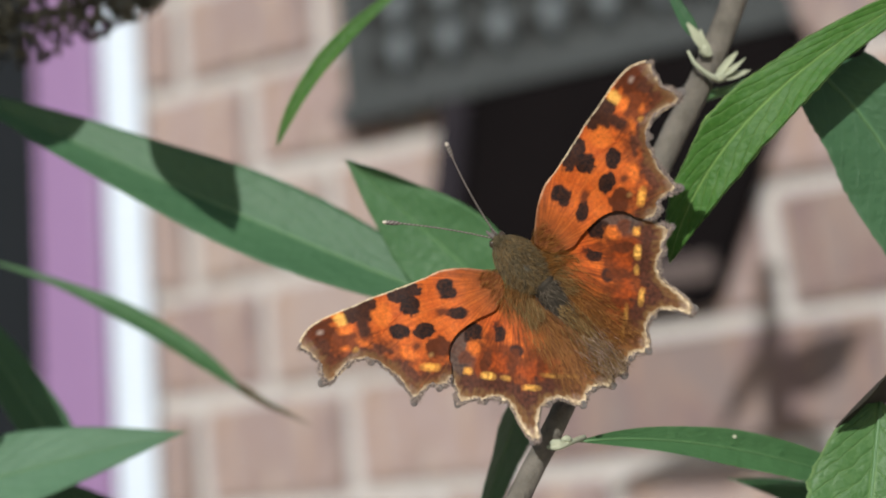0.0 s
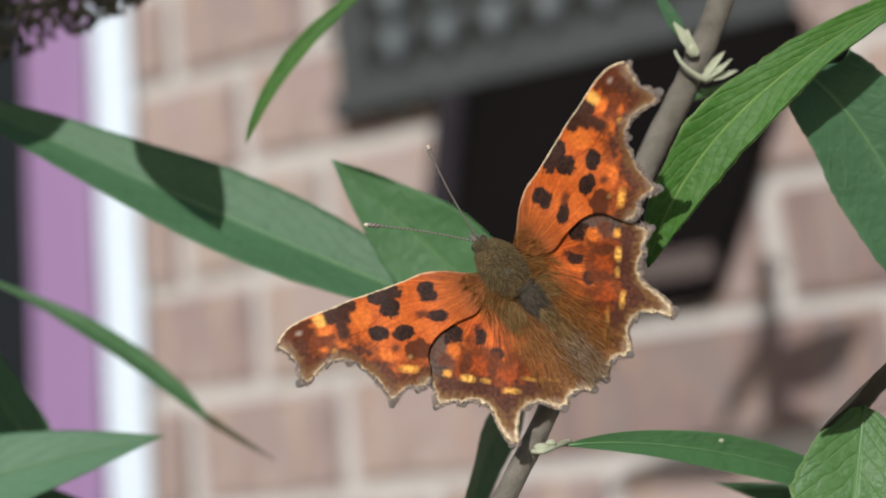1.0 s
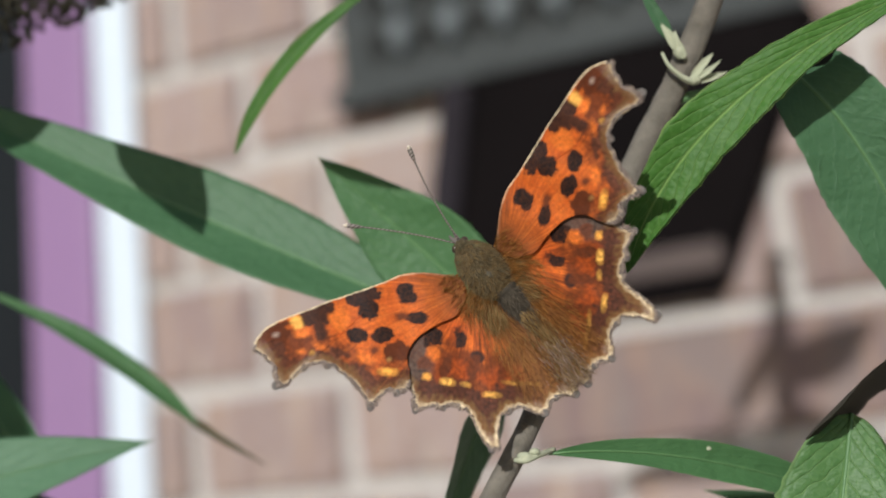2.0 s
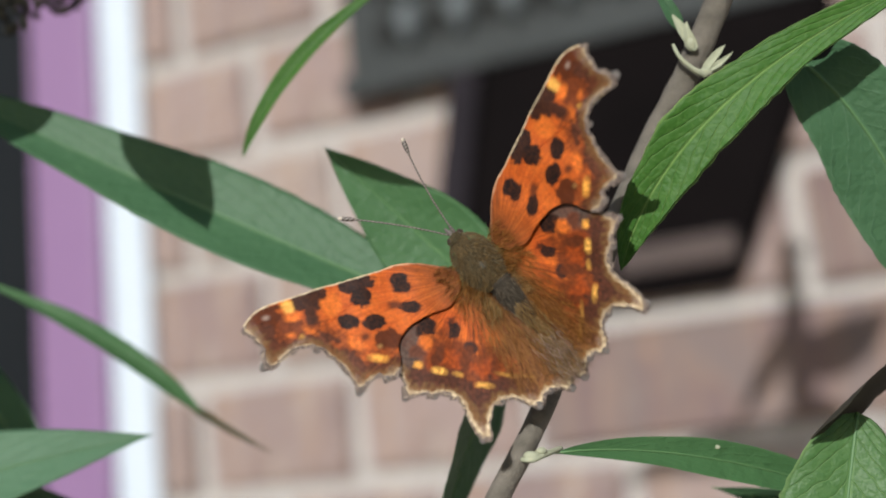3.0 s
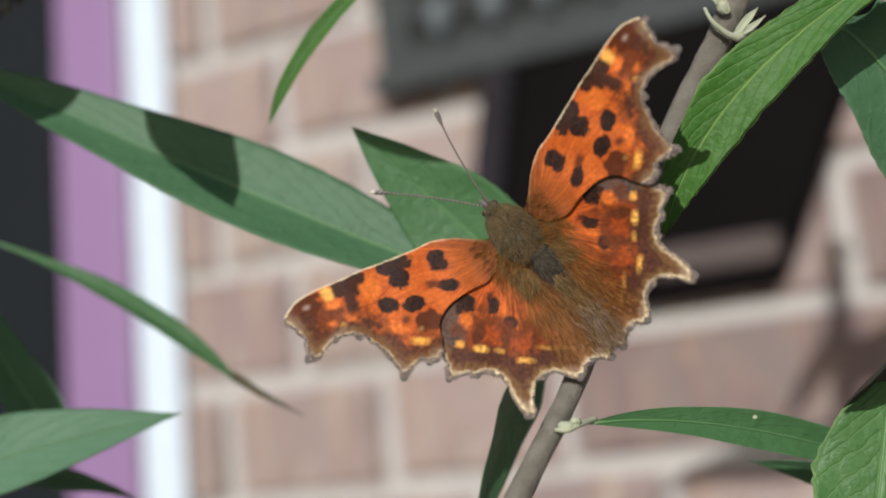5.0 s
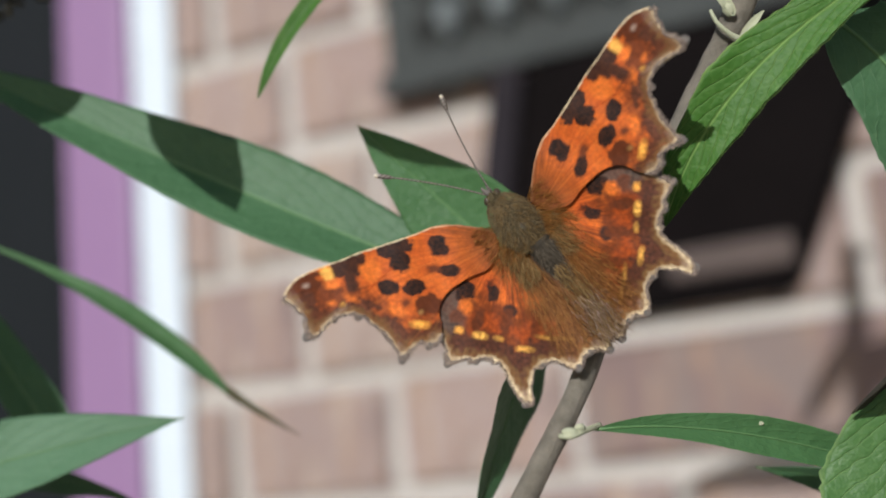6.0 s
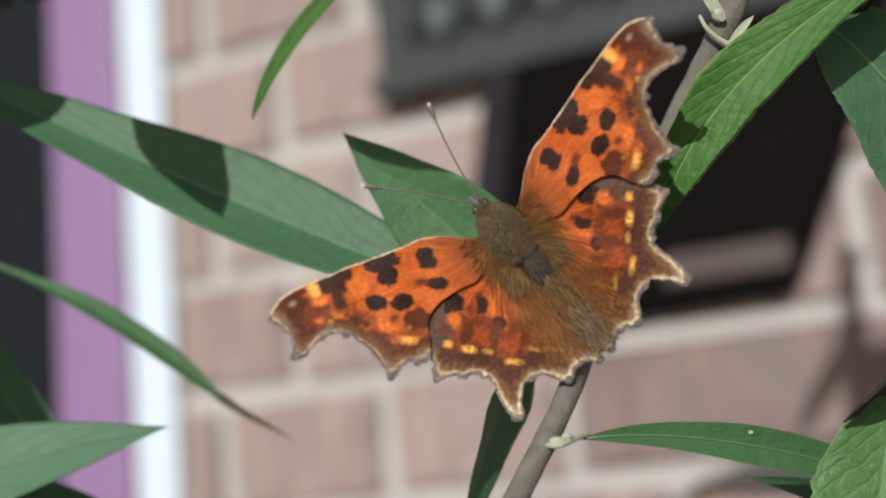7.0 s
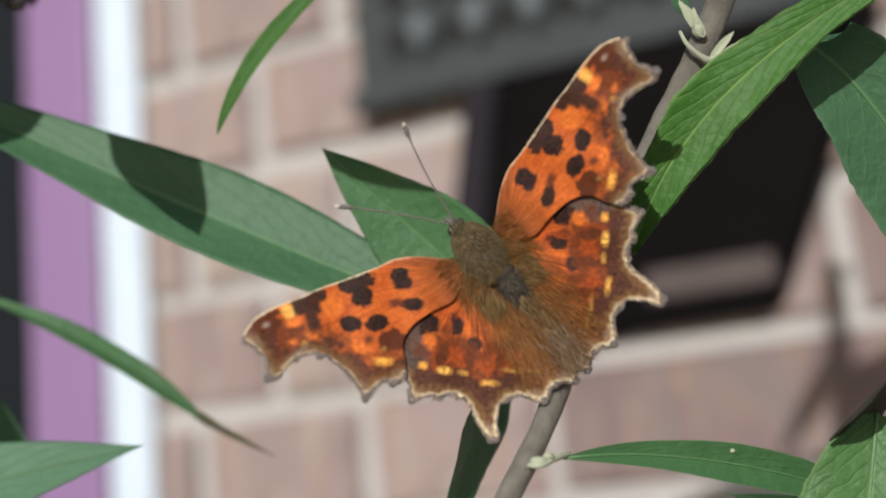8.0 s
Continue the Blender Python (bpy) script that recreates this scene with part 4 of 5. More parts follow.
def wing(name, outline, margin, centre, pigment, side, drop, label):
    """One wing as a thin sheet of scales with its pigment; side: 1 right, -1 left."""
    n, rings = 520, 70
    edge = smooth_ring(outline, n)
    c = np.array(centre)
    out = (edge - c) / np.hypot(*(edge - c).T)[:, None]
    rag = step(off_line(edge, margin), 0.3, 0.3)[:, 0]
    edge = edge + out * (0.05 * rough(edge, 2.2, 3.0 + drop) + rag * (0.42 * rough(edge, 0.85, 8.0) + 0.22 * rough(edge, 2.4, 6.0)))[:, None]
    s = np.linspace(0, 1, rings + 1)[1:]
    flat = np.concatenate([[c], (c + (edge - c)[None] * s[:, None, None]).reshape(-1, 2)])
    lift = np.maximum(flat[:, 0] - HINGE, 0) * RISE - drop + 0.10 * np.sin(flat[:, 0] * 0.9 + flat[:, 1] * 0.5) + 0.05 * rough(flat, 0.8, 4.0)
    col = pigment(flat)
    flat = flat * (1 - lift / 134)[:, None]
    bm = bmesh.new()
    vs = [bm.verts.new(((x - HINGE) * side * MM, y * MM, z * MM)) for (x, y), z in zip(flat, lift)]
    for k in range(n):
        m = (k + 1) % n
        bm.faces.new((vs[0], vs[1 + k], vs[1 + m]))
        for r in range(rings - 1):
            a, b = 1 + r * n, 1 + (r + 1) * n
            bm.faces.new((vs[a + k], vs[b + k], vs[b + m], vs[a + m]))
    bmesh.ops.recalc_face_normals(bm, faces=bm.faces)
    ob = part(name, bm, WING, butterfly, label, smooth=True)
    layer = ob.data.color_attributes.new("pigment", "FLOAT_COLOR", "POINT")
    layer.data.foreach_set("color", np.concatenate([np.clip(col, 0, 1), np.ones((len(col), 1))], 1).astype(np.float32).ravel())
    ob.location = (HINGE * side * MM, 0, 0)
    rnd = random.Random(side * 3 + int(drop * 9))
    fb = bmesh.new()
    last = len(flat) - n
    for k in range(n):
        if rag[k] < 0.5:
            continue
        long = 0.10 + 2.4 * max(0.0, noise.noise(Vector((edge[k][0] * 0.6, edge[k][1] * 0.6, 31.0 + drop))) - 0.04)
        long = min(long, 0.45)
        for tx, ty, big in TEETH:
            long += 0.5 * big * math.exp(-((edge[k][0] - tx) ** 2 + (edge[k][1] - ty) ** 2) / 0.45)
        foot = Vector(((flat[last + k][0] - HINGE) * side, flat[last + k][1], lift[last + k]))
        for _ in range(11):
            turn = rnd.uniform(-0.7, 0.7)
            c2, s2 = math.cos(turn), math.sin(turn)
            ox, oy = out[k][0] * c2 - out[k][1] * s2, out[k][0] * s2 + out[k][1] * c2
            way = Vector((ox * side, oy, rnd.uniform(-0.25, 0.35)))
            across = Vector((-oy * side, ox, 0)) * 0.07
            start = foot + Vector((rnd.uniform(-0.1, 0.1), rnd.uniform(-0.1, 0.1), 0)) - way * 0.15
            tip = fb.verts.new((start + way * (0.15 + long * rnd.uniform(0.4, 1.0))) * MM)
            up = Vector((0, 0, 0.05))
            ring = [fb.verts.new((start + v) * MM) for v in (across, up, -across)]
            for j in range(3):
                fb.faces.new((ring[j], ring[(j + 1) % 3], tip))
    tagged(part("fringe", fb, FRINGE_HAIR, ob, "pale and grey scale fringe"), kind="stuff")
    for tx, ty, big in TEETH:
        k = int(np.argmin(np.hypot(edge[:, 0] - tx, edge[:, 1] - ty)))
        if np.hypot(*(edge[k] - (tx, ty))) > 1.0:
            continue
        way = Vector((out[k][0] * side, out[k][1], 0.0)).normalized()
        wide, long = 0.30 + 0.24 * big, 0.22 + 0.42 * big
        at = Vector(((flat[last + k][0] - HINGE) * side, flat[last + k][1], lift[last + k] - 0.03)) + way * long * 0.55
        tb = bmesh.new()
        turn = Matrix((way, Vector((-way.y, way.x, 0)), Vector((0, 0, 1)))).transposed().to_4x4()
        ellipsoid(tb, Vector((0, 0, 0)), Vector((long, wide, 0.07)) * MM, turn, 2)
        for v in tb.verts:
            v.co *= 1 + 0.22 * noise.noise(v.co * 2600 + Vector((tx, ty, 0)))
        part("tuft", tb, TUFT, ob, smooth=True).location = at * MM
    thick = ob.modifiers.new("thickness", "SOLIDIFY")
    thick.thickness = 0.05 * MM
    return ob


fore_outline, hind_outline = FORE_EDGE + FORE_MARGIN + FORE_BACK, HIND_MARGIN + HIND_INNER
forewing_r = wing("forewing", fore_outline, FORE_EDGE[-1:] + FORE_MARGIN, (14.0, 5.0), fore_pigment, 1, 0.0, "orange forewing with black spots and a ragged pale edge")
forewing_l = wing("forewing", fore_outline, FORE_EDGE[-1:] + FORE_MARGIN, (14.0, 5.0), fore_pigment, -1, 0.0, "orange forewing with black spots and a ragged pale edge")
hindwing_r = wing("hindwing", hind_outline, HIND_MARGIN, (9.0, -8.0), hind_pigment, 1, 0.55, "russet hindwing with yellow marginal spots and a tail")
hindwing_l = wing("hindwing", hind_outline, HIND_MARGIN, (9.0, -8.0), hind_pigment, -1, 0.55, "russet hindwing with yellow marginal spots and a tail")


def rounded(name, pieces, material, label=""):
    bm = bmesh.new()
    for at, size, turn in pieces:
        ellipsoid(bm, mm(*at), Vector(size) * MM, Euler([radians(a) for a in turn]).to_matrix().to_4x4(), 3)
    for v in bm.verts:
        v.co += v.normal * 0.12 * MM * noise.noise(v.co * 1500)
    return part(name, bm, material, butterfly, label, smooth=True)


rounded("thorax", [((-0.1, 0.6, 0.0), (2.35, 3.1, 1.55), (0, 0, 0))], FUR, "olive-brown furry thorax")
# the highlight on the thorax, laid on as a flat grey spot
rounded("thorax_plate", [((0.15, -0.1, 1.55), (0.42, 0.6, 0.10), (0, 0, 20))], SHEEN, "small grey spot, a highlight put into the colour")
rounded("head", [((-0.25, 4.0, 0.1), (1.0, 1.2, 0.9), (0, 0, 0))], FUR)
rounded("eye", [((-0.98, 4.6, 0.1), (0.42, 0.5, 0.5), (0, 0, 0))], CHITIN)
rounded("eye", [((0.48, 4.6, 0.1), (0.42, 0.5, 0.5), (0, 0, 0))], CHITIN)
rounded("palp", [((-0.45, 5.4, 0.1), (0.26, 0.9, 0.26), (0, 0, 6))], TUFT)
rounded("palp", [((0.0, 5.4, 0.1), (0.26, 0.9, 0.26), (0, 0, -6))], TUFT)
abdomen = bmesh.new()
rings = 26
tube(abdomen, [mm(0.3, -2.2 - 0.42 * i, -0.25 - 0.085 * i) for i in range(rings)],
     [MM * (1.55 - 1.2 * (i / rings) ** 1.3) * (1 + 0.05 * math.sin(i * 2.1)) for i in range(rings)], 18, 0.05)
part("abdomen", abdomen, ABDOMEN, butterfly, "dark grey-brown abdomen", smooth=True)


def antenna(base, bend, tip):
    b = bmesh.new()
    pts = curve_points(mm(*base), mm(*bend), mm(*tip), 26)
    tube(b, pts, [(0.092 if i < 22 else 0.092 + 0.20 * math.sin((i - 21) / 4 * 2.6)) * MM for i in range(26)], 8)
    ob = part("antenna", b, FEELER, butterfly, "thin dark antenna with a pale clubbed end", smooth=True)
    t = bmesh.new()
    tube(t, [pts[-1] - (pts[-1] - pts[-2]) * 0.5, pts[-1] + (pts[-1] - pts[-2]) * 0.35], [0.27 * MM, 0.14 * MM], 8)
    part("antenna_tip", t, CLUB, ob, smooth=True)


antenna((0.0, 5.0, 0.5), (0.6, 11.0, 2.2), (2.5, 16.5, 3.0))
antenna((-0.5, 5.0, 0.5), (-4.1, 9.9, 2.2), (-8.7, 14.4, 3.0))


def leg(a, b, c):
    m = bmesh.new()
    tube(m, [mm(*a), mm(*b), mm(*c)], [0.22 * MM, 0.16 * MM, 0.10 * MM], 6)
    part("leg", m, CHITIN, butterfly)


for sx in (-1, 1):
    leg((sx * 0.8, 1.6, -1.0), (sx * 2.4, 2.0, -2.2), (sx * 1.6, 1.2, -5.6))
    leg((sx * 0.8, -0.6, -1.0), (sx * 2.6, -1.6, -2.2), (sx * 1.7, -2.6, -5.6))


def hairs(name, count, place, length, material, seed, parent=None):
    """Many fine hairs in one sheet; place gives the foot and the way of each."""
    rnd = random.Random(seed)
    bm = bmesh.new()
    for _ in range(count):
        foot, way = place(rnd)
        if parent:
            foot = foot - parent.location / MM
        way = (way + Vector([rnd.uniform(-0.35, 0.35) for _ in range(3)])).normalized()
        a = way.cross(Vector((0.3, 0.2, 0.9))).normalized() * 0.026 * MM
        b = way.cross(a).normalized() * 0.026 * MM
        tip = bm.verts.new(foot * MM + way * length * rnd.uniform(0.6, 1.2) * MM)
        ring = [bm.verts.new(foot * MM + v) for v in (a, -a * 0.5 + b * 0.87, -a * 0.5 - b * 0.87)]
        for k in range(3):
            bm.faces.new((ring[k], ring[(k + 1) % 3], tip))
    ob = part(name, bm, material, parent or butterfly)
    tagged(ob, kind="stuff")


def on_back(r):
    u, a = r.uniform(-1, 1), r.uniform(-1.2, 1.2)
    foot = Vector((-0.1 + 2.6 * math.sin(a) * math.sqrt(1 - u * u * 0.8), 0.9 + 3.4 * u, 0.0 + 1.6 * math.cos(a) * math.sqrt(1 - u * u * 0.8)))
    return foot, Vector((math.sin(a) * 0.9, -0.9, 0.55 * math.cos(a)))


def on_tail(r):
    s, a = r.random(), r.uniform(-1.4, 1.4)
    w = 1.55 - 1.2 * (0.07 + 0.73 * s) ** 1.3
    return Vector((0.3 + w * math.sin(a), -3.0 - 8.0 * s, w * math.cos(a) - 0.41 - 1.62 * s)), Vector((math.sin(a) * 0.8, -1.0, 0.4))


def on_root(side):
    def place(r):
        x, y = 1.1 + 4.2 * r.random() ** 1.4, -0.8 - 12.5 * r.random()
        return Vector((side * x, y, max(x - HINGE, 0) * RISE - 0.45)), Vector((side * (0.16 * x - 0.25), -1.0, 0.22))
    return place


def on_shoulder(side):
    def place(r):
        x, y = 1.5 + 3.4 * r.random() ** 1.4, -2.4 + 5.2 * r.random()
        y = min(y, x * 0.8)
        return Vector((side * x, y, (x - HINGE) * RISE + 0.1)), Vector((side * 1.0, 0.15 * y - 0.35, 0.22))
    return place


def on_head(r):
    a, u = r.uniform(-1.3, 1.3), r.uniform(-0.9, 0.9)
    w = math.sqrt(1 - u * u)
    return Vector((-0.25 + 1.0 * w * math.sin(a), 4.0 + 1.2 * u, 0.1 + 0.9 * w * math.cos(a))), Vector((0.6 * math.sin(a), -0.5, 0.6 * math.cos(a)))


def on_end(start):
    def place(r):
        s = r.random() ** 0.8
        y = start + (-15.4 - start) * s
        t = (y + 6.9) / -8.5
        return Vector((0.3 + r.gauss(0, 0.6 + 0.7 * t), y, 0.75 - 0.6 * t)), Vector((r.uniform(-0.15, 0.15), -1.0, 0.05))
    return place


def on_flank(side):
    def place(r):
        x, y = 1.5 + 2.2 * r.random(), 0.6 - 6.0 * r.random()
        return Vector((side * x, y, max(x - HINGE, 0) * RISE - 0.1)), Vector((side * 0.7, -1.0, 0.25))
    return place


hairs("thorax_hair", 5200, on_back, 0.55, HAIR, 1)
hairs("thorax_hair", 900, on_back, 0.9, GOLD_HAIR, 21)
hairs("head_hair", 500, on_head, 0.6, HAIR, 9)
hairs("abdomen_hair", 1500, on_tail, 0.9, DUSK_HAIR, 2)
for side, seed, fore, hind in ((1, 3, forewing_r, hindwing_r), (-1, 4, forewing_l, hindwing_l)):
    hairs("shoulder_hair", 620, on_shoulder(side), 1.0, WING_HAIR, seed + 2, fore)
    hairs("flank_hair", 1000, on_flank(side), 1.7, GOLD_HAIR, seed + 8)
    hairs("wing_hair", 1300, on_root(side), 1.9, WING_HAIR, seed, hind)
hairs("tail_hair", 340, on_end(-9.8), 1.9, PALE_HAIR, 8)
hairs("tail_hair", 900, on_end(-5.6), 1.5, GOLD_HAIR, 15)


lay_bricks()


def motions():
    # the bush sways as a whole
    walk(bush, [
        (0, pose(-0.02712, 0.12153, 1.61462, 101.68, 5.45, 21.67)),
        (0.5, pose(-0.02937, 0.12523, 1.61500, 101.62, 5.44, 21.69)),
        (1, pose(-0.03136, 0.12801, 1.61532, 101.26, 5.59, 22.08)),
        (1.5, pose(-0.03414, 0.13133, 1.61535, 101.21, 5.49, 21.73)),
        (1.7, pose(-0.03519, 0.13249, 1.61554, 101.16, 5.49, 21.74)),
        (2.8, pose(-0.03926, 0.13954, 1.61641, 101.85, 5.77, 22.19)),
        (3, pose(-0.03974, 0.14089, 1.61679, 101.86, 5.77, 22.26)),
        (3.5, pose(-0.04125, 0.14425, 1.61841, 101.85, 5.56, 22.43)),
        (4, pose(-0.04286, 0.14796, 1.62019, 102.08, 5.37, 22.19)),
        (4.5, pose(-0.04424, 0.15203, 1.62238, 101.96, 4.99, 22.39)),
        (4.7, pose(-0.04457, 0.15356, 1.62309, 101.96, 4.99, 22.43)),
        (5.8, pose(-0.04835, 0.16168, 1.62541, 102.13, 5.04, 22.60)),
        (6, pose(-0.04897, 0.16319, 1.62563, 102.13, 5.04, 22.60)),
        (6.5, pose(-0.05046, 0.16681, 1.62629, 102.09, 5.15, 22.45)),
        (7, pose(-0.05246, 0.17038, 1.62695, 101.93, 5.09, 22.46)),
        (7.5, pose(-0.05405, 0.17395, 1.62757, 102.28, 5.02, 22.59)),
        (8, pose(-0.05558, 0.17777, 1.62846, 102.28, 4.99, 22.77)),
    ])
    # single leaves that swing on it
    walk(leaf_right, [
        (0, pose(0.03164, 0.03563, 0.00700, 0.00, -0.00, -0.04)),
        (0.5, pose(0.03104, 0.03583, 0.00700, 0.00, -0.00, -1.15)),
        (1, pose(0.03084, 0.03503, 0.00700, 0.00, -0.00, -0.47)),
        (1.5, pose(0.03083, 0.03500, 0.00700, 0.00, -0.00, -1.06)),
        (3, pose(0.02846, 0.03484, 0.00700, 0.00, -0.00, -0.94)),
        (3.5, pose(0.02836, 0.03465, 0.00700, 0.00, -0.00, 0.00)),
        (4, pose(0.02857, 0.03398, 0.00700, 0.00, -0.00, 0.88)),
        (4.5, pose(0.02926, 0.03454, 0.00700, 0.00, -0.00, 0.56)),
        (6, pose(0.02926, 0.03662, 0.00700, 0.00, -0.00, -1.19)),
        (6.5, pose(0.02930, 0.03665, 0.00700, 0.00, -0.00, -0.92)),
        (7, pose(0.02937, 0.03663, 0.00700, 0.00, -0.00, -0.99)),
        (7.5, pose(0.02928, 0.03646, 0.00700, 0.00, -0.00, -1.24)),
        (8, pose(0.02898, 0.03611, 0.00700, 0.00, -0.00, -1.04)),
    ])
    walk(leaf_centre, [
        (0, pose(-0.03029, 0.02372, -0.01000, 0.00, -0.00, 0.00)),
        (0.5, pose(-0.03001, 0.02515, -0.01000, 0.00, -0.00, 0.00)),
        (1, pose(-0.02991, 0.02374, -0.01000, 0.00, -0.00, 0.00)),
        (1.5, pose(-0.02963, 0.02436, -0.01000, 0.00, -0.00, 0.00)),
        (3, pose(-0.02926, 0.02452, -0.01000, 0.00, -0.00, 0.00)),
        (3.5, pose(-0.02901, 0.02571, -0.01000, 0.00, -0.00, 0.00)),
        (4, pose(-0.02908, 0.02482, -0.01000, 0.00, -0.00, 0.00)),
        (4.5, pose(-0.02929, 0.02344, -0.01000, 0.00, -0.00, 0.00)),
        (6, pose(-0.02887, 0.02422, -0.01000, 0.00, -0.00, 0.00)),
        (6.5, pose(-0.02883, 0.02396, -0.01000, 0.00, -0.00, 0.00)),
        (7, pose(-0.02906, 0.02404, -0.01000, 0.00, -0.00, 0.00)),
        (7.5, pose(-0.02894, 0.02444, -0.01000, 0.00, -0.00, 0.00)),
        (8, pose(-0.02887, 0.02403, -0.01000, 0.00, -0.00, 0.00)),
    ])
    walk(leaf_top, [
        (0, pose(-0.04039, 0.02640, -0.01300, 0.00, -0.00, 0.00)),
        (0.5, pose(-0.04173, 0.02737, -0.01300, 0.00, -0.00, 0.00)),
        (1, pose(-0.04214, 0.02699, -0.01300, 0.00, -0.00, 0.00)),
        (1.5, pose(-0.04186, 0.02646, -0.01300, 0.00, -0.00, 0.00)),
        (3, pose(-0.04085, 0.02419, -0.01300, 0.00, -0.00, 0.00)),
        (3.5, pose(-0.04047, 0.02386, -0.01300, 0.00, -0.00, 0.00)),
        (4, pose(-0.04281, 0.02606, -0.01300, 0.00, -0.00, 0.00)),
        (4.5, pose(-0.04037, 0.02421, -0.01300, 0.00, -0.00, 0.00)),
        (6, pose(-0.04257, 0.02900, -0.01300, 0.00, -0.00, 0.00)),
        (6.5, pose(-0.04322, 0.02946, -0.01300, 0.00, -0.00, 0.00)),
        (7, pose(-0.04158, 0.02705, -0.01300, 0.00, -0.00, 0.00)),
        (7.5, pose(-0.04422, 0.02839, -0.01300, 0.00, -0.00, 0.00)),
        (8, pose(-0.04304, 0.02700, -0.01300, 0.00, -0.00, 0.00)),
    ])
    walk(leaf_thin, [
        (0, pose(-0.04941, -0.00965, -0.03500, 0.00, -0.00, 1.71)),
        (0.5, pose(-0.05263, -0.01401, -0.03500, 0.00, -0.00, -4.26)),
        (1, pose(-0.05153, -0.01379, -0.03500, 0.00, -0.00, -2.45)),
        (1.5, pose(-0.05121, -0.01398, -0.03500, 0.00, -0.00, -1.93)),
        (3, pose(-0.05089, -0.01346, -0.03500, 0.00, -0.00, -0.61)),
        (3.5, pose(-0.04991, -0.01186, -0.03500, 0.00, -0.00, 0.00)),
        (4, pose(-0.05107, -0.01338, -0.03500, 0.00, -0.00, -1.80)),
        (4.5, pose(-0.05003, -0.01038, -0.03500, 0.00, -0.00, 0.61)),
        (6, pose(-0.05141, -0.01274, -0.03500, 0.00, -0.00, -2.57)),
        (6.5, pose(-0.05115, -0.01254, -0.03500, 0.00, -0.00, -1.21)),
        (7, pose(-0.05074, -0.01240, -0.03500, 0.00, -0.00, -0.83)),
        (7.5, pose(-0.05044, -0.01338, -0.03500, 0.00, -0.00, 1.06)),
        (8, pose(-0.05000, -0.01267, -0.03500, 0.00, -0.00, 1.19)),
    ])
    walk(leaf_perch, [
        (0, pose(-0.00406, -0.00139, -0.00350, 0.00, -0.00, 0.00)),
        (0.5, pose(-0.00473, -0.00051, -0.00350, 0.00, -0.00, 0.00)),
        (1, pose(-0.00424, -0.00160, -0.00350, 0.00, -0.00, 0.00)),
        (1.5, pose(-0.00449, -0.00125, -0.00350, 0.00, -0.00, 0.00)),
        (3, pose(-0.00575, -0.00067, -0.00350, 0.00, -0.00, 0.00)),
        (3.5, pose(-0.00571, -0.00168, -0.00350, 0.00, -0.00, 0.00)),
        (4, pose(-0.00497, -0.00276, -0.00350, 0.00, -0.00, 0.00)),
        (4.5, pose(-0.00460, -0.00230, -0.00350, 0.00, -0.00, 0.00)),
        (6, pose(-0.00532, 0.00064, -0.00350, 0.00, -0.00, 0.00)),
        (6.5, pose(-0.00520, 0.00033, -0.00350, 0.00, -0.00, 0.00)),
        (7, pose(-0.00515, 0.00031, -0.00350, 0.00, -0.00, 0.00)),
        (7.5, pose(-0.00545, 0.00040, -0.00350, 0.00, -0.00, 0.00)),
        (8, pose(-0.00566, 0.00000, -0.00350, 0.00, -0.00, 0.00)),
    ])
    walk(leaf_corner, [
        (0, pose(0.03593, -0.00739, 0.00850, 0.00, -0.00, 0.00)),
        (0.5, pose(0.03567, -0.00739, 0.00850, 0.00, -0.00, 0.00)),
        (1, pose(0.03547, -0.00739, 0.00850, 0.00, -0.00, 0.00)),
        (1.5, pose(0.03534, -0.00739, 0.00850, 0.00, -0.00, 0.00)),
        (3, pose(0.03456, -0.00739, 0.00850, 0.00, -0.00, 0.00)),
        (3.5, pose(0.03410, -0.00739, 0.00850, 0.00, -0.00, 0.00)),
        (4, pose(0.03390, -0.00739, 0.00850, 0.00, -0.00, 0.00)),
        (4.5, pose(0.03364, -0.00739, 0.00850, 0.00, -0.00, 0.00)),
        (6, pose(0.03383, -0.00739, 0.00850, 0.00, -0.00, 0.00)),
        (6.5, pose(0.03383, -0.00739, 0.00850, 0.00, -0.00, 0.00)),
        (7, pose(0.03396, -0.00739, 0.00850, 0.00, -0.00, 0.00)),
        (7.5, pose(0.03423, -0.00739, 0.00850, 0.00, -0.00, 0.00)),
        (8, pose(0.03442, -0.00739, 0.00850, 0.00, -0.00, 0.00)),
    ])
    walk(leaf_shaded, [
        (0, pose(0.05252, 0.00710, 0.00500, 0.00, -0.00, 0.00)),
        (0.5, pose(0.05226, 0.00710, 0.00500, 0.00, -0.00, 0.00)),
        (1, pose(0.05206, 0.00710, 0.00500, 0.00, -0.00, 0.00)),
        (1.5, pose(0.05193, 0.00710, 0.00500, 0.00, -0.00, 0.00)),
        (3, pose(0.05114, 0.00710, 0.00500, 0.00, -0.00, 0.00)),
        (3.5, pose(0.05068, 0.00710, 0.00500, 0.00, -0.00, 0.00)),
        (4, pose(0.05048, 0.00710, 0.00500, 0.00, -0.00, 0.00)),
        (4.5, pose(0.05022, 0.00710, 0.00500, 0.00, -0.00, 0.00)),
        (6, pose(0.05042, 0.00710, 0.00500, 0.00, -0.00, 0.00)),
        (6.5, pose(0.05042, 0.00710, 0.00500, 0.00, -0.00, 0.00)),
        (7, pose(0.05055, 0.00710, 0.00500, 0.00, -0.00, 0.00)),
        (7.5, pose(0.05081, 0.00710, 0.00500, 0.00, -0.00, 0.00)),
        (8, pose(0.05101, 0.00710, 0.00500, 0.00, -0.00, 0.00)),
    ])
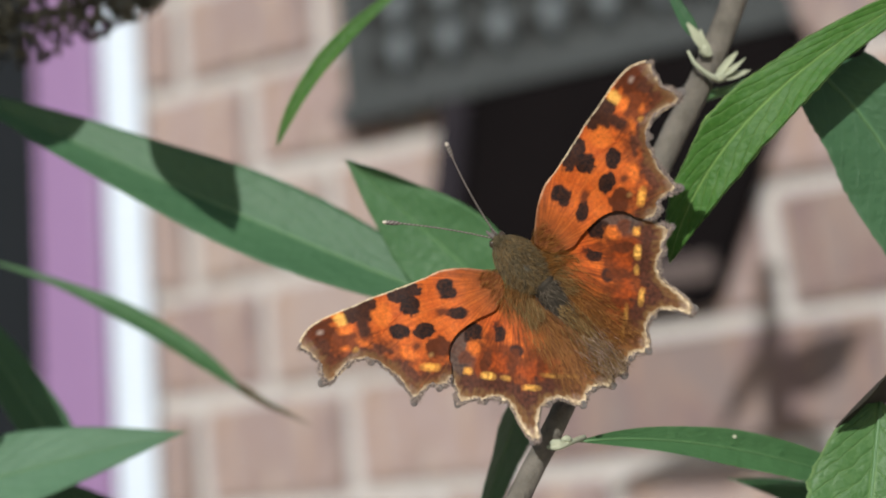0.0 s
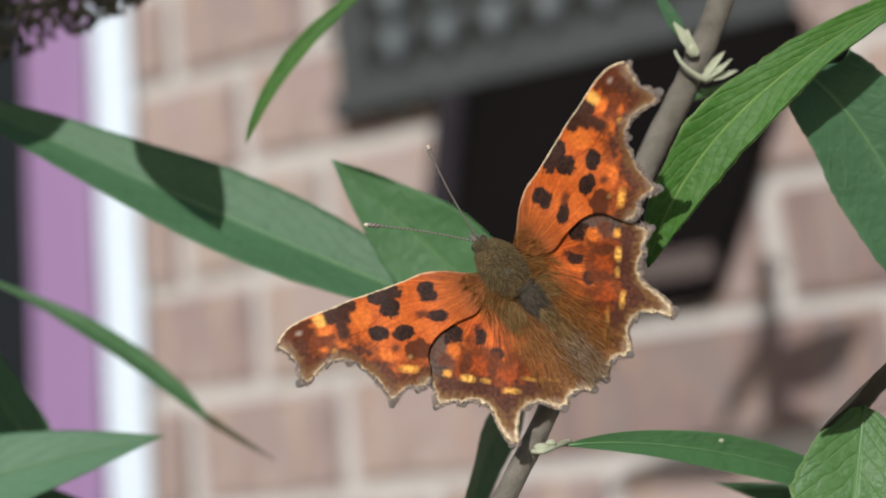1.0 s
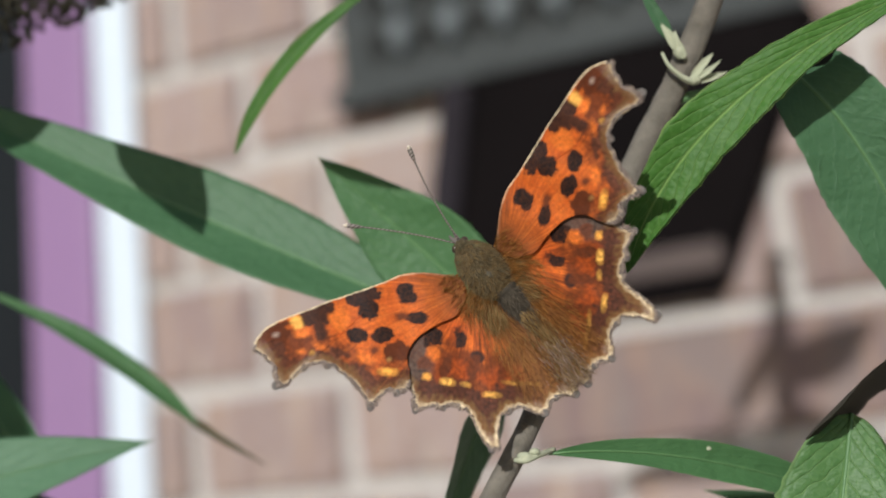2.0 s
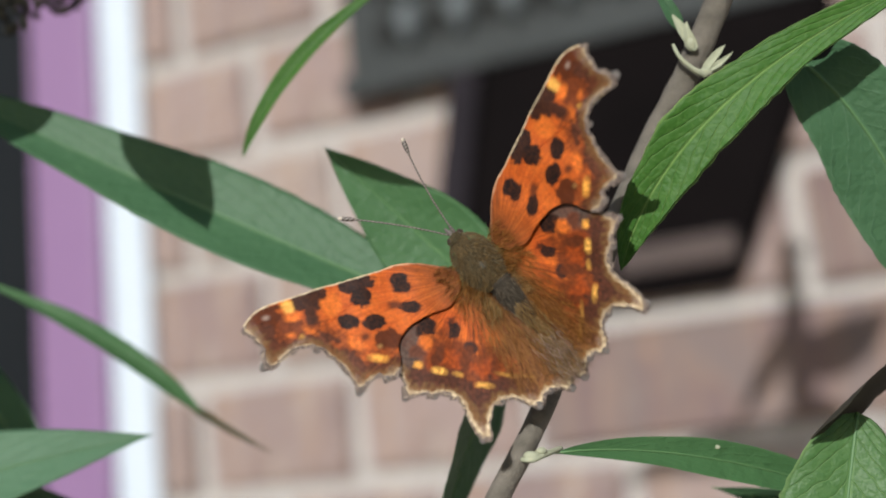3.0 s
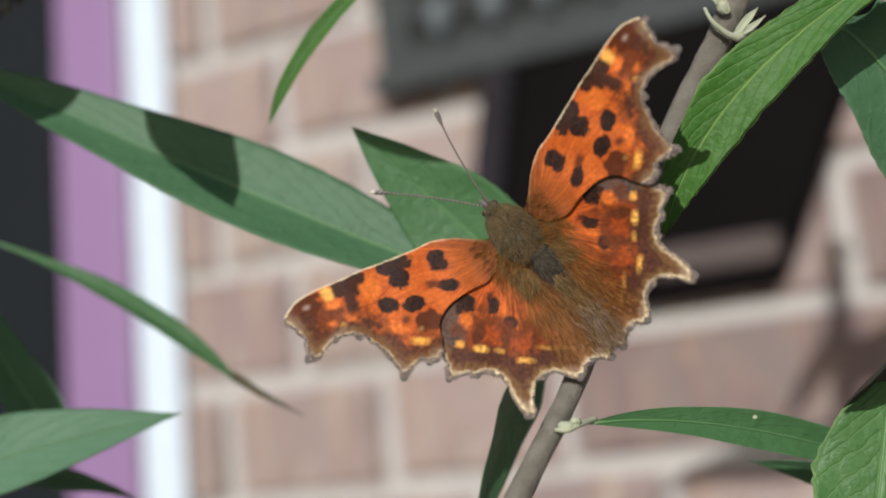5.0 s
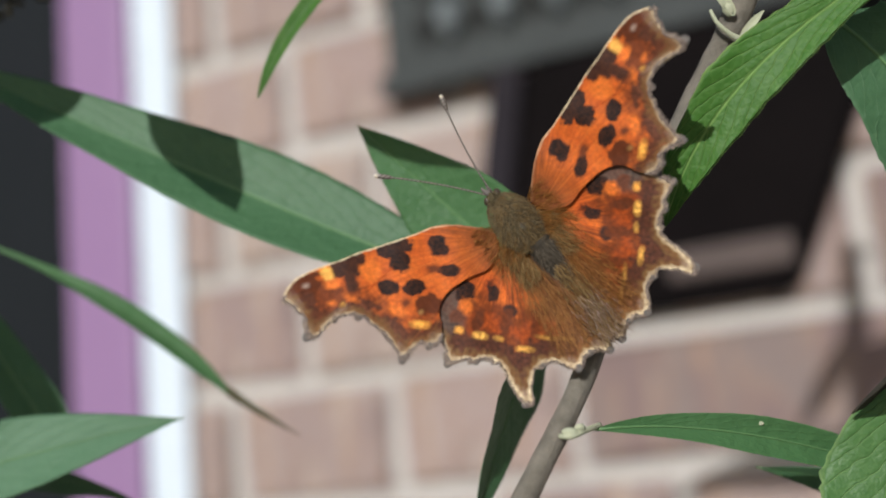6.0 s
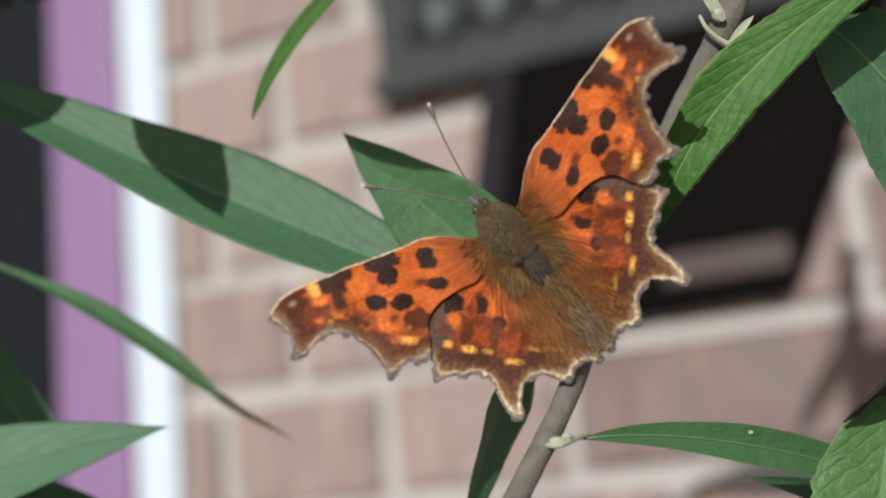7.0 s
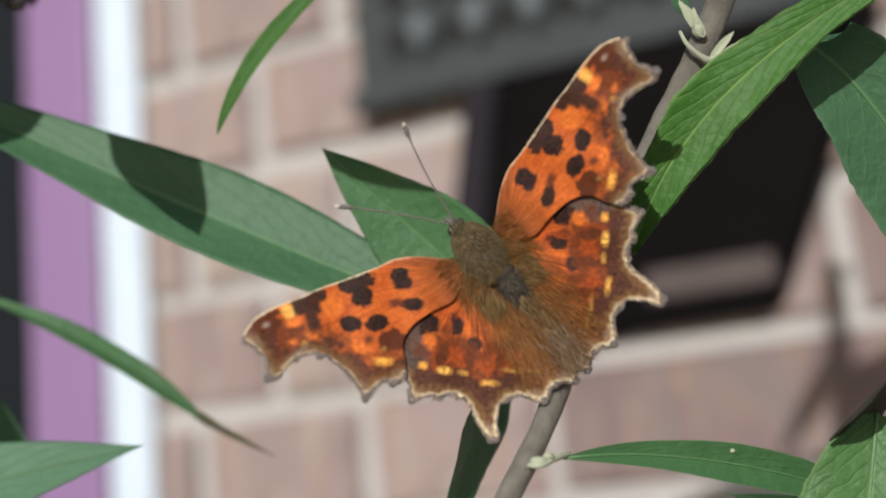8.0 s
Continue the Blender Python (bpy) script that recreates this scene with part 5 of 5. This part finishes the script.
    walk(spike, [
        (0, pose(-0.08730, 0.05002, -0.04000, 0.00, -0.00, 0.00)),
        (0.5, pose(-0.08735, 0.05125, -0.04000, 0.00, -0.00, 0.00)),
        (1, pose(-0.08677, 0.05077, -0.04000, 0.00, -0.00, 0.00)),
        (1.5, pose(-0.08644, 0.05231, -0.04000, 0.00, -0.00, 0.00)),
        (3, pose(-0.08701, 0.05198, -0.04000, 0.00, -0.00, 0.00)),
        (3.5, pose(-0.08914, 0.05235, -0.04000, 0.00, -0.00, 0.00)),
        (4, pose(-0.09127, 0.05150, -0.04000, 0.00, -0.00, 0.00)),
        (4.5, pose(-0.09315, 0.05140, -0.04000, 0.00, -0.00, 0.00)),
        (6, pose(-0.09375, 0.05135, -0.04000, 0.00, -0.00, 0.00)),
        (6.5, pose(-0.09329, 0.05146, -0.04000, 0.00, -0.00, 0.00)),
        (7, pose(-0.09323, 0.05197, -0.04000, 0.00, -0.00, 0.00)),
        (7.5, pose(-0.09220, 0.05217, -0.04000, 0.00, -0.00, 0.00)),
        (8, pose(-0.09158, 0.05267, -0.04000, 0.00, -0.00, 0.00)),
    ])
    # the butterfly rides on its leaf and moves its wings a little
    walk(butterfly, [
        (0, pose(-0.02705, 0.10152, 1.62068, 101.33, -33.74, 9.93)),
        (0.5, pose(-0.03004, 0.10559, 1.62217, 99.12, -32.66, 9.45)),
        (1, pose(-0.03194, 0.10960, 1.62169, 98.23, -33.47, 9.62)),
        (1.5, pose(-0.03487, 0.11239, 1.62200, 98.95, -33.49, 11.46)),
        (1.7, pose(-0.03601, 0.11361, 1.62237, 98.90, -33.50, 11.50)),
        (2.8, pose(-0.04065, 0.12117, 1.62349, 92.07, -33.47, 8.48)),
        (3, pose(-0.04172, 0.12234, 1.62421, 92.08, -33.47, 8.54)),
        (3.5, pose(-0.04360, 0.12658, 1.62496, 94.66, -34.44, 8.98)),
        (4, pose(-0.04494, 0.13107, 1.62561, 98.54, -35.46, 7.09)),
        (4.5, pose(-0.04582, 0.13503, 1.62817, 102.38, -34.64, 8.05)),
        (4.7, pose(-0.04624, 0.13664, 1.62925, 102.38, -34.64, 8.10)),
        (5.8, pose(-0.05073, 0.14479, 1.63460, 97.90, -33.60, 14.11)),
        (6, pose(-0.05115, 0.14665, 1.63458, 97.90, -33.60, 14.11)),
        (6.5, pose(-0.05252, 0.15015, 1.63489, 103.51, -34.02, 13.80)),
        (7, pose(-0.05447, 0.15372, 1.63556, 101.26, -33.98, 14.28)),
        (7.5, pose(-0.05635, 0.15726, 1.63623, 103.27, -33.83, 14.58)),
        (8, pose(-0.05823, 0.16144, 1.63684, 101.58, -33.90, 13.96)),
    ])
    walk(forewing_r, [
        (0, pose(0.0012, 0, 0, 0, -8.20, -2.6)),
        (0.5, pose(0.0012, 0, 0, 0, -8.53, -2.6)),
        (1, pose(0.0012, 0, 0, 0, -7.46, -2.6)),
        (1.5, pose(0.0012, 0, 0, 0, -6.00, -2.6)),
        (3, pose(0.0012, 0, 0, 0, -13.85, -2.6)),
        (3.5, pose(0.0012, 0, 0, 0, -11.79, -2.6)),
        (4, pose(0.0012, 0, 0, 0, -8.39, -2.6)),
        (4.5, pose(0.0012, 0, 0, 0, -6.02, -2.6)),
        (6, pose(0.0012, 0, 0, 0, -6.51, -2.6)),
        (6.5, pose(0.0012, 0, 0, 0, -0.65, -2.6)),
        (7, pose(0.0012, 0, 0, 0, -2.19, -2.6)),
        (7.5, pose(0.0012, 0, 0, 0, -0.22, -2.6)),
        (8, pose(0.0012, 0, 0, 0, -2.37, -2.6)),
    ])
    walk(hindwing_r, [
        (0, pose(0.0012, 0, 0, 0, -8.20, -2.0)),
        (0.5, pose(0.0012, 0, 0, 0, -8.53, -2.0)),
        (1, pose(0.0012, 0, 0, 0, -7.46, -2.0)),
        (1.5, pose(0.0012, 0, 0, 0, -6.00, -2.0)),
        (3, pose(0.0012, 0, 0, 0, -13.85, -2.0)),
        (3.5, pose(0.0012, 0, 0, 0, -11.79, -2.0)),
        (4, pose(0.0012, 0, 0, 0, -8.39, -2.0)),
        (4.5, pose(0.0012, 0, 0, 0, -6.02, -2.0)),
        (6, pose(0.0012, 0, 0, 0, -6.51, -2.0)),
        (6.5, pose(0.0012, 0, 0, 0, -0.65, -2.0)),
        (7, pose(0.0012, 0, 0, 0, -2.19, -2.0)),
        (7.5, pose(0.0012, 0, 0, 0, -0.22, -2.0)),
        (8, pose(0.0012, 0, 0, 0, -2.37, -2.0)),
    ])
    walk(forewing_l, [
        (0, pose(-0.0012, 0, 0, 0, 4.66, -1.6)),
        (0.5, pose(-0.0012, 0, 0, 0, 5.21, -1.6)),
        (1, pose(-0.0012, 0, 0, 0, 4.01, -1.6)),
        (1.5, pose(-0.0012, 0, 0, 0, 2.76, -1.6)),
        (3, pose(-0.0012, 0, 0, 0, 9.88, -1.6)),
        (3.5, pose(-0.0012, 0, 0, 0, 7.89, -1.6)),
        (4, pose(-0.0012, 0, 0, 0, 4.26, -1.6)),
        (4.5, pose(-0.0012, 0, 0, 0, 2.42, -1.6)),
        (6, pose(-0.0012, 0, 0, 0, 4.15, -1.6)),
        (6.5, pose(-0.0012, 0, 0, 0, -1.11, -1.6)),
        (7, pose(-0.0012, 0, 0, 0, 0.50, -1.6)),
        (7.5, pose(-0.0012, 0, 0, 0, -0.08, -1.6)),
        (8, pose(-0.0012, 0, 0, 0, 1.41, -1.6)),
    ])
    walk(hindwing_l, [
        (0, pose(-0.0012, 0, 0, 0, 4.66, -0.5)),
        (0.5, pose(-0.0012, 0, 0, 0, 5.21, -0.5)),
        (1, pose(-0.0012, 0, 0, 0, 4.01, -0.5)),
        (1.5, pose(-0.0012, 0, 0, 0, 2.76, -0.5)),
        (3, pose(-0.0012, 0, 0, 0, 9.88, -0.5)),
        (3.5, pose(-0.0012, 0, 0, 0, 7.89, -0.5)),
        (4, pose(-0.0012, 0, 0, 0, 4.26, -0.5)),
        (4.5, pose(-0.0012, 0, 0, 0, 2.42, -0.5)),
        (6, pose(-0.0012, 0, 0, 0, 4.15, -0.5)),
        (6.5, pose(-0.0012, 0, 0, 0, -1.11, -0.5)),
        (7, pose(-0.0012, 0, 0, 0, 0.50, -0.5)),
        (7.5, pose(-0.0012, 0, 0, 0, -0.08, -0.5)),
        (8, pose(-0.0012, 0, 0, 0, 1.41, -0.5)),
    ])


motions()
